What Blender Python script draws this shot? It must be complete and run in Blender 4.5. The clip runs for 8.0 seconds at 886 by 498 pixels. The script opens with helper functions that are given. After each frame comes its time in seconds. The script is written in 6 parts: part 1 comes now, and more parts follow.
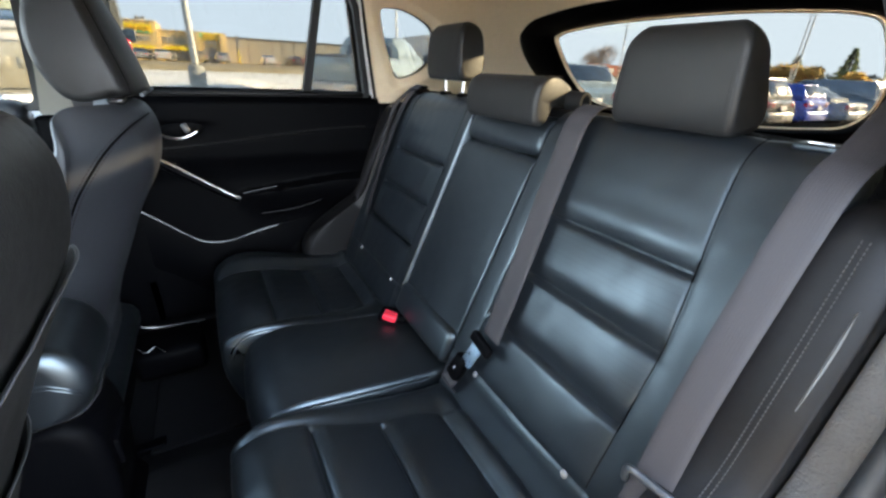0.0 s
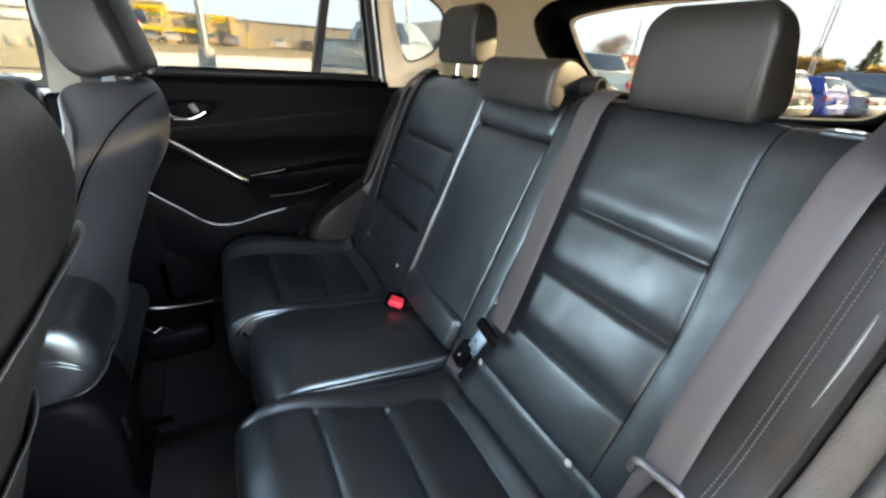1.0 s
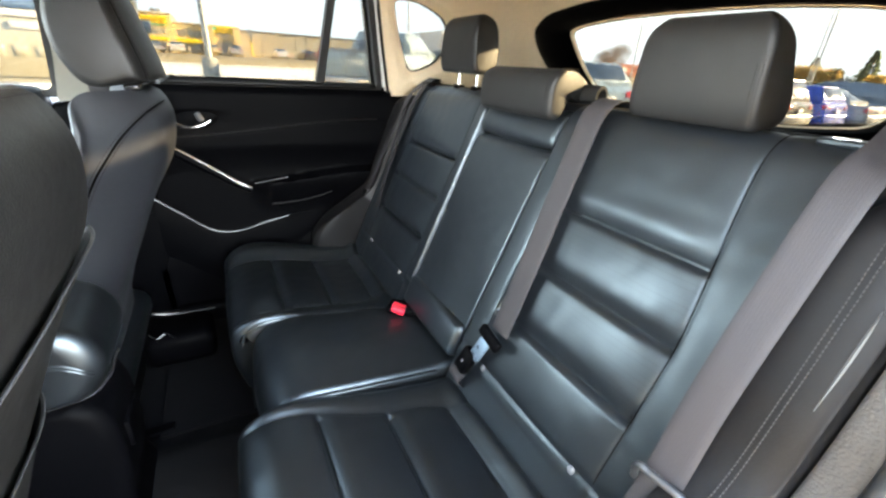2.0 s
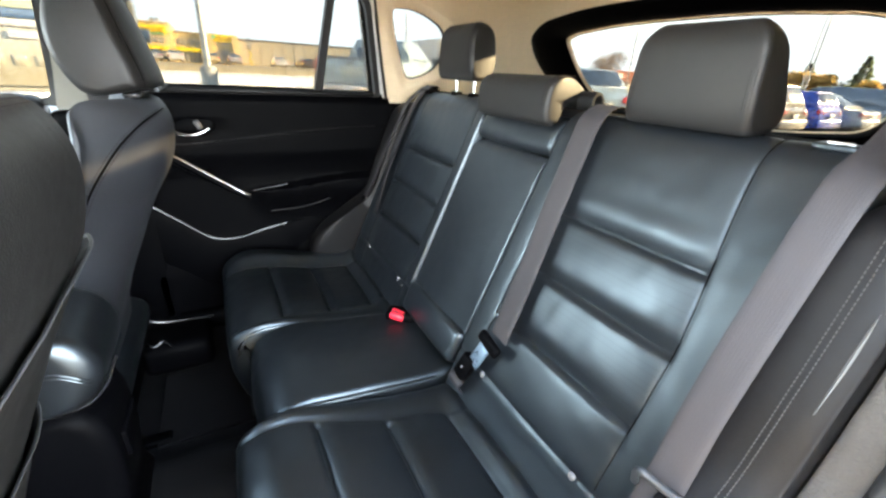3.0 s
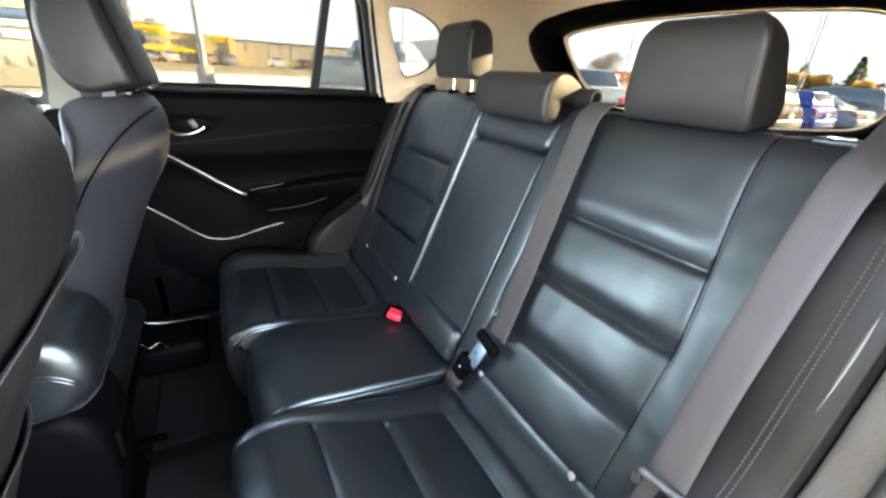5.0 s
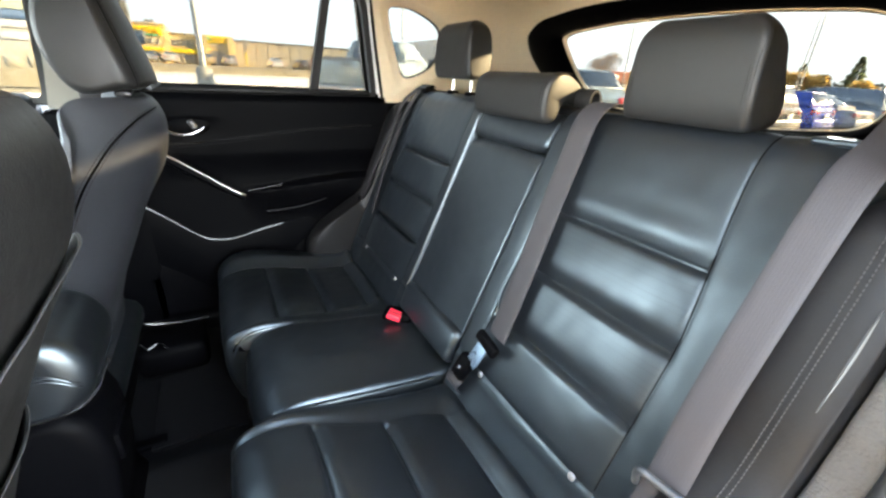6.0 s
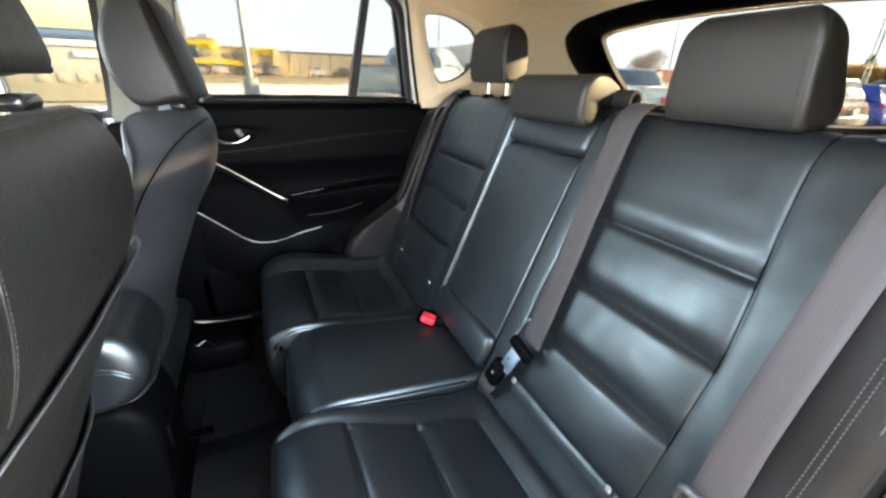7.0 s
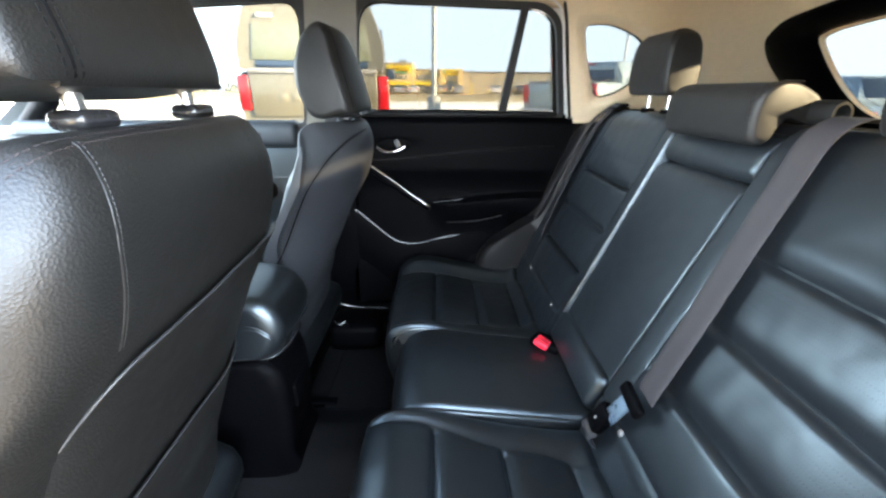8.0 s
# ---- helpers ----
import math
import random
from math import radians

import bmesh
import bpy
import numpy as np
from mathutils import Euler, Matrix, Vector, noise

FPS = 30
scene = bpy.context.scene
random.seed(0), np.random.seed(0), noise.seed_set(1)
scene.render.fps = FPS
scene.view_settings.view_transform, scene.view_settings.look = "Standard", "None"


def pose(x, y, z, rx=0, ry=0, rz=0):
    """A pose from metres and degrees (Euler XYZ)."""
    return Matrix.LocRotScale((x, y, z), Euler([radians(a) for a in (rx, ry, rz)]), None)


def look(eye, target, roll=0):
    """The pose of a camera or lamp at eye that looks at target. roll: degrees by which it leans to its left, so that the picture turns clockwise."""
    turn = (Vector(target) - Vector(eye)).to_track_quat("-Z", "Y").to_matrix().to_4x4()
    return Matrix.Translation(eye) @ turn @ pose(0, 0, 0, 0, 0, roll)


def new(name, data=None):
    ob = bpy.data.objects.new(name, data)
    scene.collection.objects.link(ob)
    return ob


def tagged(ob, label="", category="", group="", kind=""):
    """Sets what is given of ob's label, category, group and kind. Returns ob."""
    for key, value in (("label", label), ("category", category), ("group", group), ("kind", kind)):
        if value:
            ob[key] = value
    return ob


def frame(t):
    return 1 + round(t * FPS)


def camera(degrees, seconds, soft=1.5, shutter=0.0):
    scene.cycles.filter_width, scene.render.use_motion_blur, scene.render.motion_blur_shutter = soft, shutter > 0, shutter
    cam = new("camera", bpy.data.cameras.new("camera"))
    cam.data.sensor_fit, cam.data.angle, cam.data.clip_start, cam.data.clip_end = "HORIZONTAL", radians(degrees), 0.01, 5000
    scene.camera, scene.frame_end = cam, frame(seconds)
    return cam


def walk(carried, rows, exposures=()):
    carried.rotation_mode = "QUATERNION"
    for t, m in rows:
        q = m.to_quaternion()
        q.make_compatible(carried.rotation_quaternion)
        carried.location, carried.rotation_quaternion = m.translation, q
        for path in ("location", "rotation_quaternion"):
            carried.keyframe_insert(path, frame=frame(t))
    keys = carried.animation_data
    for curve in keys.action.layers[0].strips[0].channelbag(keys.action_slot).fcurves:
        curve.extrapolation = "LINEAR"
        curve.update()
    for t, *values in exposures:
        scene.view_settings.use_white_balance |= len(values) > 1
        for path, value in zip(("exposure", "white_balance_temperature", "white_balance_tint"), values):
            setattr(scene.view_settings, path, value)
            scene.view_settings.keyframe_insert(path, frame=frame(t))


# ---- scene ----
cam = camera(95.1, 8.0, soft=2.5)
PATH = [
    (0, (-0.435, -0.829, 1.322), (0.482, 0.756, 0.517), 2.6),
    (0.5, (-0.432, -0.823, 1.314), (0.456, 0.752, 0.461), 3.5),
    (1, (-0.434, -0.821, 1.311), (0.447, 0.758, 0.456), 3.5),
    (1.5, (-0.44, -0.824, 1.311), (0.439, 0.764, 0.47), 3.6),
    (3, (-0.441, -0.827, 1.311), (0.452, 0.778, 0.519), 3.2),
    (3.5, (-0.44, -0.826, 1.309), (0.458, 0.776, 0.518), 3.1),
    (4, (-0.441, -0.822, 1.307), (0.457, 0.776, 0.507), 3.3),
    (4.5, (-0.439, -0.823, 1.305), (0.462, 0.778, 0.513), 3.2),
    (6, (-0.438, -0.822, 1.304), (0.468, 0.778, 0.517), 3.1),
    (6.5, (-0.436, -0.825, 1.304), (0.429, 0.797, 0.517), 2.5),
    (7, (-0.437, -0.825, 1.307), (0.317, 0.857, 0.529), 1.4),
    (7.5, (-0.418, -0.836, 1.306), (-0.032, 0.984, 0.574), 0.0),
    (8, (-0.347, -0.831, 1.301), (-0.319, 1.034, 0.58), 0.3),
]
walk(cam, [(t, look(eye, target, roll)) for t, eye, target, roll in PATH],
     exposures=((0.0, 6.0, 7200, 14), (0.5, 6.2, 7700, 14), (1.5, 6.6, 8100, 14), (3.0, 6.7, 7950, 14), (6.9, 6.7, 8100, 14), (7.2, 6.2, 8000, 15), (7.5, 6.2, 8000, 16), (8.0, 6.45, 7250, 13)))

# ---- light: low winter sun from behind the car, bright hazy sky ----
TO_SUN = Vector((0.93, -0.22, 0.246)).normalized()
world = bpy.data.worlds.new("sky")
scene.world = world
world.use_nodes = True
wn, wl = world.node_tree.nodes, world.node_tree.links
wn.clear()
sky = wn.new("ShaderNodeTexSky")
sky.sky_type, sky.sun_disc = "NISHITA", False
sky.sun_elevation = math.asin(TO_SUN.z)
sky.sun_rotation = math.atan2(TO_SUN.x, TO_SUN.y)
sky.dust_density, sky.air_density = 0.15, 1.0
wtc, wmap, wnoise, wramp = (wn.new("ShaderNodeTexCoord"), wn.new("ShaderNodeMapping"),
                            wn.new("ShaderNodeTexNoise"), wn.new("ShaderNodeValToRGB"))
wmap.inputs["Scale"].default_value = (1.2, 1.2, 5.0)
wnoise.inputs["Scale"].default_value, wnoise.inputs["Detail"].default_value = 1.6, 6
wramp.color_ramp.elements[0].position, wramp.color_ramp.elements[1].position = 0.12, 0.40
wmix = wn.new("ShaderNodeMix")
wmix.data_type = "RGBA"
wmix.inputs[7].default_value = (3.75, 4.7, 5.8, 1)
wbg, wout = wn.new("ShaderNodeBackground"), wn.new("ShaderNodeOutputWorld")
wbg.inputs["Strength"].default_value = 0.10
wl.new(wtc.outputs["Generated"], wmap.inputs["Vector"])
wl.new(wmap.outputs[0], wnoise.inputs["Vector"])
wl.new(wnoise.outputs["Fac"], wramp.inputs["Fac"])
wsep, wlow, wmul = wn.new("ShaderNodeSeparateXYZ"), wn.new("ShaderNodeMapRange"), wn.new("ShaderNodeMath")
wlow.inputs["From Min"].default_value, wlow.inputs["From Max"].default_value = 0.25, 0.65
wlow.inputs["To Min"].default_value, wlow.inputs["To Max"].default_value = 1.0, 0.12
wmul.operation = "MULTIPLY"
wl.new(wtc.outputs["Generated"], wsep.inputs[0])
wl.new(wsep.outputs["Z"], wlow.inputs["Value"])
wl.new(wramp.outputs["Color"], wmul.inputs[0])
wl.new(wlow.outputs[0], wmul.inputs[1])
wl.new(wmul.outputs[0], wmix.inputs[0])
wl.new(sky.outputs[0], wmix.inputs[6])
wl.new(wmix.outputs[2], wbg.inputs["Color"])
wl.new(wbg.outputs[0], wout.inputs[0])
sun_data = bpy.data.lights.new("sun", "SUN")
sun_data.energy, sun_data.angle, sun_data.color = 5.0, radians(1.2), (1.0, 0.83, 0.56)
sun = new("sun", sun_data)
sun.matrix_world = look((0, 0, 30), Vector((0, 0, 30)) - TO_SUN)

from mathutils.bvhtree import BVHTree


# ---- materials ----
def material(name, base, rough=0.5, metal=0.0, var=0.15, scale=8.0, grain=0.0, grain_scale=600.0,
             spec=0.5, wear=0.1, random_value=0.0, coat=0.0, cells=False, ripple=0.0, sheen=(1, 1, 1)):
    m = bpy.data.materials.new(name)
    m.use_nodes = True
    n, l = m.node_tree.nodes, m.node_tree.links
    b = n["Principled BSDF"]
    b.inputs["Metallic"].default_value = metal
    b.inputs["Specular IOR Level"].default_value = spec
    b.inputs["Specular Tint"].default_value = (*sheen, 1)
    b.inputs["Coat Weight"].default_value = coat
    b.inputs["Coat Roughness"].default_value = rough if rough > 0.3 else 0.03
    tc = n.new("ShaderNodeTexCoord")
    big = n.new("ShaderNodeTexNoise")
    big.inputs["Scale"].default_value, big.inputs["Detail"].default_value = scale, 5
    l.new(tc.outputs["Object"], big.inputs["Vector"])
    small = n.new("ShaderNodeTexNoise")
    small.inputs["Scale"].default_value, small.inputs["Detail"].default_value = scale * 14, 3
    l.new(tc.outputs["Object"], small.inputs["Vector"])
    mul = n.new("ShaderNodeMath")
    mul.operation = "ADD"
    l.new(big.outputs["Fac"], mul.inputs[0])
    l.new(small.outputs["Fac"], mul.inputs[1])
    tone = n.new("ShaderNodeMapRange")
    tone.inputs["From Min"].default_value, tone.inputs["From Max"].default_value = 0.6, 1.4
    tone.inputs["To Min"].default_value, tone.inputs["To Max"].default_value = 1 - var, 1 + var
    l.new(mul.outputs[0], tone.inputs["Value"])
    last = tone.outputs[0]
    if random_value:
        info = n.new("ShaderNodeObjectInfo")
        rr = n.new("ShaderNodeMapRange")
        rr.inputs["To Min"].default_value, rr.inputs["To Max"].default_value = 1 - random_value, 1 + random_value
        l.new(info.outputs["Random"], rr.inputs["Value"])
        mm = n.new("ShaderNodeMath")
        mm.operation = "MULTIPLY"
        l.new(last, mm.inputs[0])
        l.new(rr.outputs[0], mm.inputs[1])
        last = mm.outputs[0]
    vm = n.new("ShaderNodeVectorMath")
    vm.operation = "SCALE"
    vm.inputs[0].default_value = base
    l.new(last, vm.inputs["Scale"])
    l.new(vm.outputs[0], b.inputs["Base Color"])
    rg = n.new("ShaderNodeMapRange")
    rg.inputs["From Min"].default_value, rg.inputs["From Max"].default_value = 0.7, 1.3
    rg.inputs["To Min"].default_value, rg.inputs["To Max"].default_value = max(0.02, rough - wear), min(1, rough + wear)
    l.new(mul.outputs[0], rg.inputs["Value"])
    l.new(rg.outputs[0], b.inputs["Roughness"])
    if grain:
        if cells:
            tex = n.new("ShaderNodeTexVoronoi")
            tex.inputs["Scale"].default_value = grain_scale
            height = tex.outputs["Distance"]
        else:
            tex = n.new("ShaderNodeTexNoise")
            tex.inputs["Scale"].default_value, tex.inputs["Detail"].default_value = grain_scale, 4
            height = tex.outputs["Fac"]
        l.new(tc.outputs["Object"], tex.inputs["Vector"])
        bump = n.new("ShaderNodeBump")
        bump.inputs["Strength"].default_value, bump.inputs["Distance"].default_value = grain, 0.002
        l.new(height, bump.inputs["Height"])
        l.new(bump.outputs[0], b.inputs["Normal"])
        if ripple:
            wave, soft_map = n.new("ShaderNodeTexNoise"), n.new("ShaderNodeBump")
            wave.inputs["Scale"].default_value, wave.inputs["Detail"].default_value = 17, 1.5
            wave.inputs["Distortion"].default_value = 0.6
            soft_map.inputs["Strength"].default_value, soft_map.inputs["Distance"].default_value = ripple, 0.012
            l.new(tc.outputs["Object"], wave.inputs["Vector"])
            l.new(wave.outputs["Fac"], soft_map.inputs["Height"])
            l.new(soft_map.outputs[0], bump.inputs["Normal"])
    return m


def glass_material(name, tint):
    """Thin pane: tinted and see-through, with gloss that grows towards grazing angles."""
    m = bpy.data.materials.new(name)
    m.use_nodes = True
    n, l = m.node_tree.nodes, m.node_tree.links
    n.clear()
    out, mix, tr, gl, lw = (n.new("ShaderNodeOutputMaterial"), n.new("ShaderNodeMixShader"), n.new("ShaderNodeBsdfTransparent"),
                            n.new("ShaderNodeBsdfGlossy"), n.new("ShaderNodeLayerWeight"))
    power, scale = n.new("ShaderNodeMath"), n.new("ShaderNodeMath")
    power.operation, scale.operation = "POWER", "MULTIPLY_ADD"
    power.inputs[1].default_value, scale.inputs[1].default_value, scale.inputs[2].default_value = 5.0, 0.45, 0.02
    tr.inputs["Color"].default_value = (*tint, 1)
    gl.inputs["Roughness"].default_value = 0.01
    l.new(lw.outputs["Facing"], power.inputs[0])
    l.new(power.outputs[0], scale.inputs[0])
    l.new(scale.outputs[0], mix.inputs[0])
    l.new(tr.outputs[0], mix.inputs[1])
    l.new(gl.outputs[0], mix.inputs[2])
    l.new(mix.outputs[0], out.inputs[0])
    return m


def perforate(m, tilt, flat):
    """Rows of punched pinholes, 6 mm apart, square to a panel that leans by tilt degrees; flat: the axis across it."""
    n, l = m.node_tree.nodes, m.node_tree.links
    b = n["Principled BSDF"]
    tc, mp = n.new("ShaderNodeTexCoord"), n.new("ShaderNodeMapping")
    mp.inputs["Rotation"].default_value = (0, radians(tilt), 0)
    mp.inputs["Scale"].default_value = flat
    vor = n.new("ShaderNodeTexVoronoi")
    vor.inputs["Scale"].default_value, vor.inputs["Randomness"].default_value = 230.0, 0.0
    l.new(tc.outputs["Object"], mp.inputs["Vector"])
    l.new(mp.outputs[0], vor.inputs["Vector"])
    mr = n.new("ShaderNodeMapRange")
    mr.inputs["From Min"].default_value, mr.inputs["From Max"].default_value = 0.18, 0.30
    l.new(vor.outputs["Distance"], mr.inputs["Value"])
    old = b.inputs["Normal"].links[0].from_node
    bump = n.new("ShaderNodeBump")
    bump.inputs["Strength"].default_value, bump.inputs["Distance"].default_value = 0.09, 0.001
    hole = n.new("ShaderNodeMapRange")
    hole.inputs["To Min"].default_value, hole.inputs["To Max"].default_value = 0.78 * b.inputs["Specular IOR Level"].default_value, b.inputs["Specular IOR Level"].default_value
    l.new(mr.outputs[0], hole.inputs["Value"])
    l.new(hole.outputs[0], b.inputs["Specular IOR Level"])
    l.new(mr.outputs[0], bump.inputs["Height"])
    l.new(old.outputs[0], bump.inputs["Normal"])
    l.new(bump.outputs[0], b.inputs["Normal"])
    return m


# seat leathers: bluish base and gloss tint put the reflected blue sky into the colour
LEATHER = material("black_leather", (0.0034, 0.0039, 0.0047), 0.36, var=0.2, scale=5, grain=0.07, grain_scale=420, spec=0.92, wear=0.04, ripple=0.05, sheen=(0.74, 0.90, 1.0))
PERF = perforate(material("perforated_leather", (0.0034, 0.0039, 0.0047), 0.36, var=0.2, scale=5, grain=0.07, grain_scale=420, spec=0.92, wear=0.04, ripple=0.05, sheen=(0.74, 0.90, 1.0)), -22.9, (0, 1, 1))
PERF_SEAT = perforate(material("perforated_seat_leather", (0.0034, 0.0039, 0.0047), 0.36, var=0.2, scale=5, grain=0.07, grain_scale=420, spec=0.92, wear=0.04, ripple=0.05, sheen=(0.74, 0.90, 1.0)), 0, (1, 1, 0))
FRONT_LEATHER = material("front_seat_leather", (0.0150, 0.0160, 0.0190), 0.50, var=0.2, scale=5, grain=0.10, grain_scale=450, spec=0.62, wear=0.04, ripple=0.05, sheen=(0.86, 0.94, 1.0))
HEAD_LEATHER = material("headrest_leather", (0.0085, 0.0082, 0.008), 0.48, var=0.2, scale=5, grain=0.16, grain_scale=450, spec=0.32, wear=0.03, ripple=0.06)
VINYL = material("black_vinyl", (0.0042, 0.0038, 0.0040), 0.46, var=0.25, scale=6, grain=0.12, grain_scale=420, wear=0.03, spec=0.16)
SEATBACK = material("grained_seat_back", (0.0052, 0.0051, 0.0048), 0.45, var=0.2, scale=5, grain=0.16, grain_scale=480, spec=0.44, wear=0.04, cells=True)
PLASTIC = material("black_plastic", (0.0012, 0.0012, 0.0015), 0.44, var=0.2, scale=10, grain=0.25, grain_scale=700, wear=0.08, spec=0.02)
TRIMGREY = material("grained_grey_plastic", (0.05, 0.045, 0.04), 0.6, var=0.3, scale=30, grain=0.7, grain_scale=260, wear=0.1)
GLOSS = material("gloss_black_plastic", (0.012, 0.012, 0.013), 0.22, var=0.15, scale=10, wear=0.06)
RUBBER = material("black_rubber", (0.012, 0.012, 0.012), 0.6, var=0.2, scale=12, wear=0.08)
CARPET = material("black_carpet", (0.0034, 0.0033, 0.0036), 0.95, var=0.35, scale=20, grain=1.0, grain_scale=500, spec=0.1)
WEB = material("belt_webbing", (0.027, 0.024, 0.026), 0.6, var=0.12, scale=20, grain=0.15, grain_scale=1500, spec=0.35)
PALE = material("pale_piping", (0.020, 0.020, 0.020), 0.6, var=0.2, scale=30)
THREAD = material("grey_thread", (0.0045, 0.0025, 0.0025), 0.9, var=0.15, scale=40)
BEIGE = material("beige_headliner", (0.68, 0.54, 0.355), 0.9, var=0.06, scale=6, grain=0.35, grain_scale=900, spec=0.15)
BEIGE_TRIM = material("beige_trim", (0.74, 0.60, 0.415), 0.6, var=0.05, scale=5, grain=0.2, grain_scale=500, spec=0.4)
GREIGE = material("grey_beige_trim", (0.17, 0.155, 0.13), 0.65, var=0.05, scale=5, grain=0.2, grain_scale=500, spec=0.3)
CHROME = material("satin_chrome", (0.75, 0.75, 0.76), 0.2, metal=1.0, var=0.05, scale=20, wear=0.06)
GUIDE = material("grey_belt_guide", (0.03, 0.032, 0.034), 0.4, var=0.15, scale=20)
ROSE_THREAD = material("dull_rose_thread", (0.030, 0.020, 0.020), 0.85, var=0.15, scale=40)
SUNLIT_THREAD = material("sunlit_thread", (0.032, 0.030, 0.029), 0.8, var=0.15, scale=40)
STEEL = material("steel_tongue", (0.24, 0.33, 0.42), 0.30, metal=0.9, var=0.08, scale=30, wear=0.08)
RED = material("red_plastic", (0.70, 0.02, 0.04), 0.35, var=0.1, scale=30)
SUN_STREAK = material("dull_white_streak", (0.06, 0.06, 0.057), 0.6, var=0.1, scale=50)
BUTTON = material("white_button", (0.17, 0.17, 0.175), 0.5, var=0.1, scale=50)
PAINT = material("white_car_paint", (0.70, 0.70, 0.69), 0.3, var=0.05, scale=3, coat=0.6)
# panes tinted darker than real glass to hold down the bright view outside
GLASS = glass_material("window_glass", (0.157, 0.162, 0.160))
REAR_GLASS = glass_material("dimmed_rear_glass", (0.168, 0.170, 0.165))
CLEAR = glass_material("clear_window_glass", (0.29, 0.30, 0.296))


def ribbed(m, spacing, strength):
    """Fine ribs that run along the length of a woven belt."""
    n, l = m.node_tree.nodes, m.node_tree.links
    b = n["Principled BSDF"]
    tc, wave, bump = n.new("ShaderNodeTexCoord"), n.new("ShaderNodeTexWave"), n.new("ShaderNodeBump")
    wave.bands_direction = "Y"
    wave.inputs["Scale"].default_value = 0.314 / spacing
    bump.inputs["Strength"].default_value, bump.inputs["Distance"].default_value = strength, 0.001
    l.new(tc.outputs["Object"], wave.inputs["Vector"])
    l.new(wave.outputs["Fac"], bump.inputs["Height"])
    l.new(b.inputs["Normal"].links[0].from_node.outputs[0], bump.inputs["Normal"])
    l.new(bump.outputs[0], b.inputs["Normal"])
    return m


ribbed(WEB, 0.004, 0.07)


# ---- builders ----
def finish(bm, smooth=True):
    bmesh.ops.recalc_face_normals(bm, faces=bm.faces[:])
    for f in bm.faces:
        f.smooth = smooth
    return bm


def mesh_of(name, bm, mats):
    me = bpy.data.meshes.new(name)
    bm.to_mesh(me)
    bm.free()
    for m in (mats if isinstance(mats, (list, tuple)) else [mats]):
        me.materials.append(m)
    return me


def part(name, bm, mats, parent=None, label="", angle=40):
    me = mesh_of(name, bm, mats)
    me.set_sharp_from_angle(angle=radians(angle))
    ob = new(name, me)
    if parent is not None:
        ob.parent = parent
        if parent.type == "EMPTY":
            ob.matrix_parent_inverse = Matrix.Translation(parent.location).inverted()
    return tagged(ob, label)


def thing(name, at, label, category, group="", kind=""):
    ob = new(name)
    ob.location = at
    ob.empty_display_size = 0.1
    return tagged(ob, label, category, group, kind)


def structure(name, bm, mats, label="", category="", angle=40):
    return tagged(part(name, bm, mats, None, label, angle), category=category, kind="structure")


def smooth_line(pts, n, closed=False):
    """n points along a smooth curve through pts, evenly spaced."""
    p = [Vector(q) for q in pts]
    k = len(p)
    dense = []
    for i in range(k if closed else k - 1):
        if closed:
            a, b, c, d = p[(i - 1) % k], p[i], p[(i + 1) % k], p[(i + 2) % k]
        else:
            a, b, c, d = p[max(i - 1, 0)], p[i], p[i + 1], p[min(i + 2, k - 1)]
        for j in range(12):
            t = j / 12
            dense.append(0.5 * ((2 * b) + (c - a) * t + (2 * a - 5 * b + 4 * c - d) * t * t + (3 * b - a - 3 * c + d) * t ** 3))
    dense.append(p[0] if closed else p[-1])
    acc = [0.0]
    for a, b in zip(dense, dense[1:]):
        acc.append(acc[-1] + (b - a).length)
    out, j = [], 0
    for i in range(n):
        s = acc[-1] * i / (n if closed else n - 1)
        while j < len(acc) - 2 and acc[j + 1] < s:
            j += 1
        f = (s - acc[j]) / max(acc[j + 1] - acc[j], 1e-9)
        out.append(dense[j].lerp(dense[j + 1], min(max(f, 0), 1)))
    return out


def loft(rings, cap=True, closed=True, bm=None):
    bm = bm or bmesh.new()
    vs = [[bm.verts.new(p) for p in r] for r in rings]
    n = len(vs[0])
    for a, b in zip(vs, vs[1:]):
        for i in range(n if closed else n - 1):
            j = (i + 1) % n
            bm.faces.new((a[i], a[j], b[j], b[i]))
    if cap:
        bm.faces.new(vs[0][::-1])
        bm.faces.new(vs[-1])
    return finish(bm)


def yloft(section, y0, y1, r, n=56, ends=8, mid=6, shape=None):
    """A soft body: a closed outline in x, z swept along y, rounded by r at both ends."""
    sec = smooth_line([(x, 0, z) for x, z in section], n, True)
    cx, cz = sum(p.x for p in sec) / n, sum(p.z for p in sec) / n
    rad = sum(math.hypot(p.x - cx, p.z - cz) for p in sec) / n
    rows = [(y0 + r * (1 - math.cos(a)), r * (1 - math.sin(a))) for a in [math.pi / 2 * i / ends for i in range(1, ends + 1)]]
    rows = [(y0, r * 0.985)] + rows
    rows += [(y0 + r + (y1 - y0 - 2 * r) * i / mid, 0) for i in range(1, mid)]
    rows += [(y0 + y1 - y, q) for y, q in rows[:ends + 1][::-1]]
    rings = []
    for y, inset in rows:
        k = 1 - inset / rad
        ring = [Vector((cx + (p.x - cx) * k, y, cz + (p.z - cz) * k)) for p in sec]
        if shape:
            ring = [shape(p) for p in ring]
        rings.append(ring)
    return loft(rings)


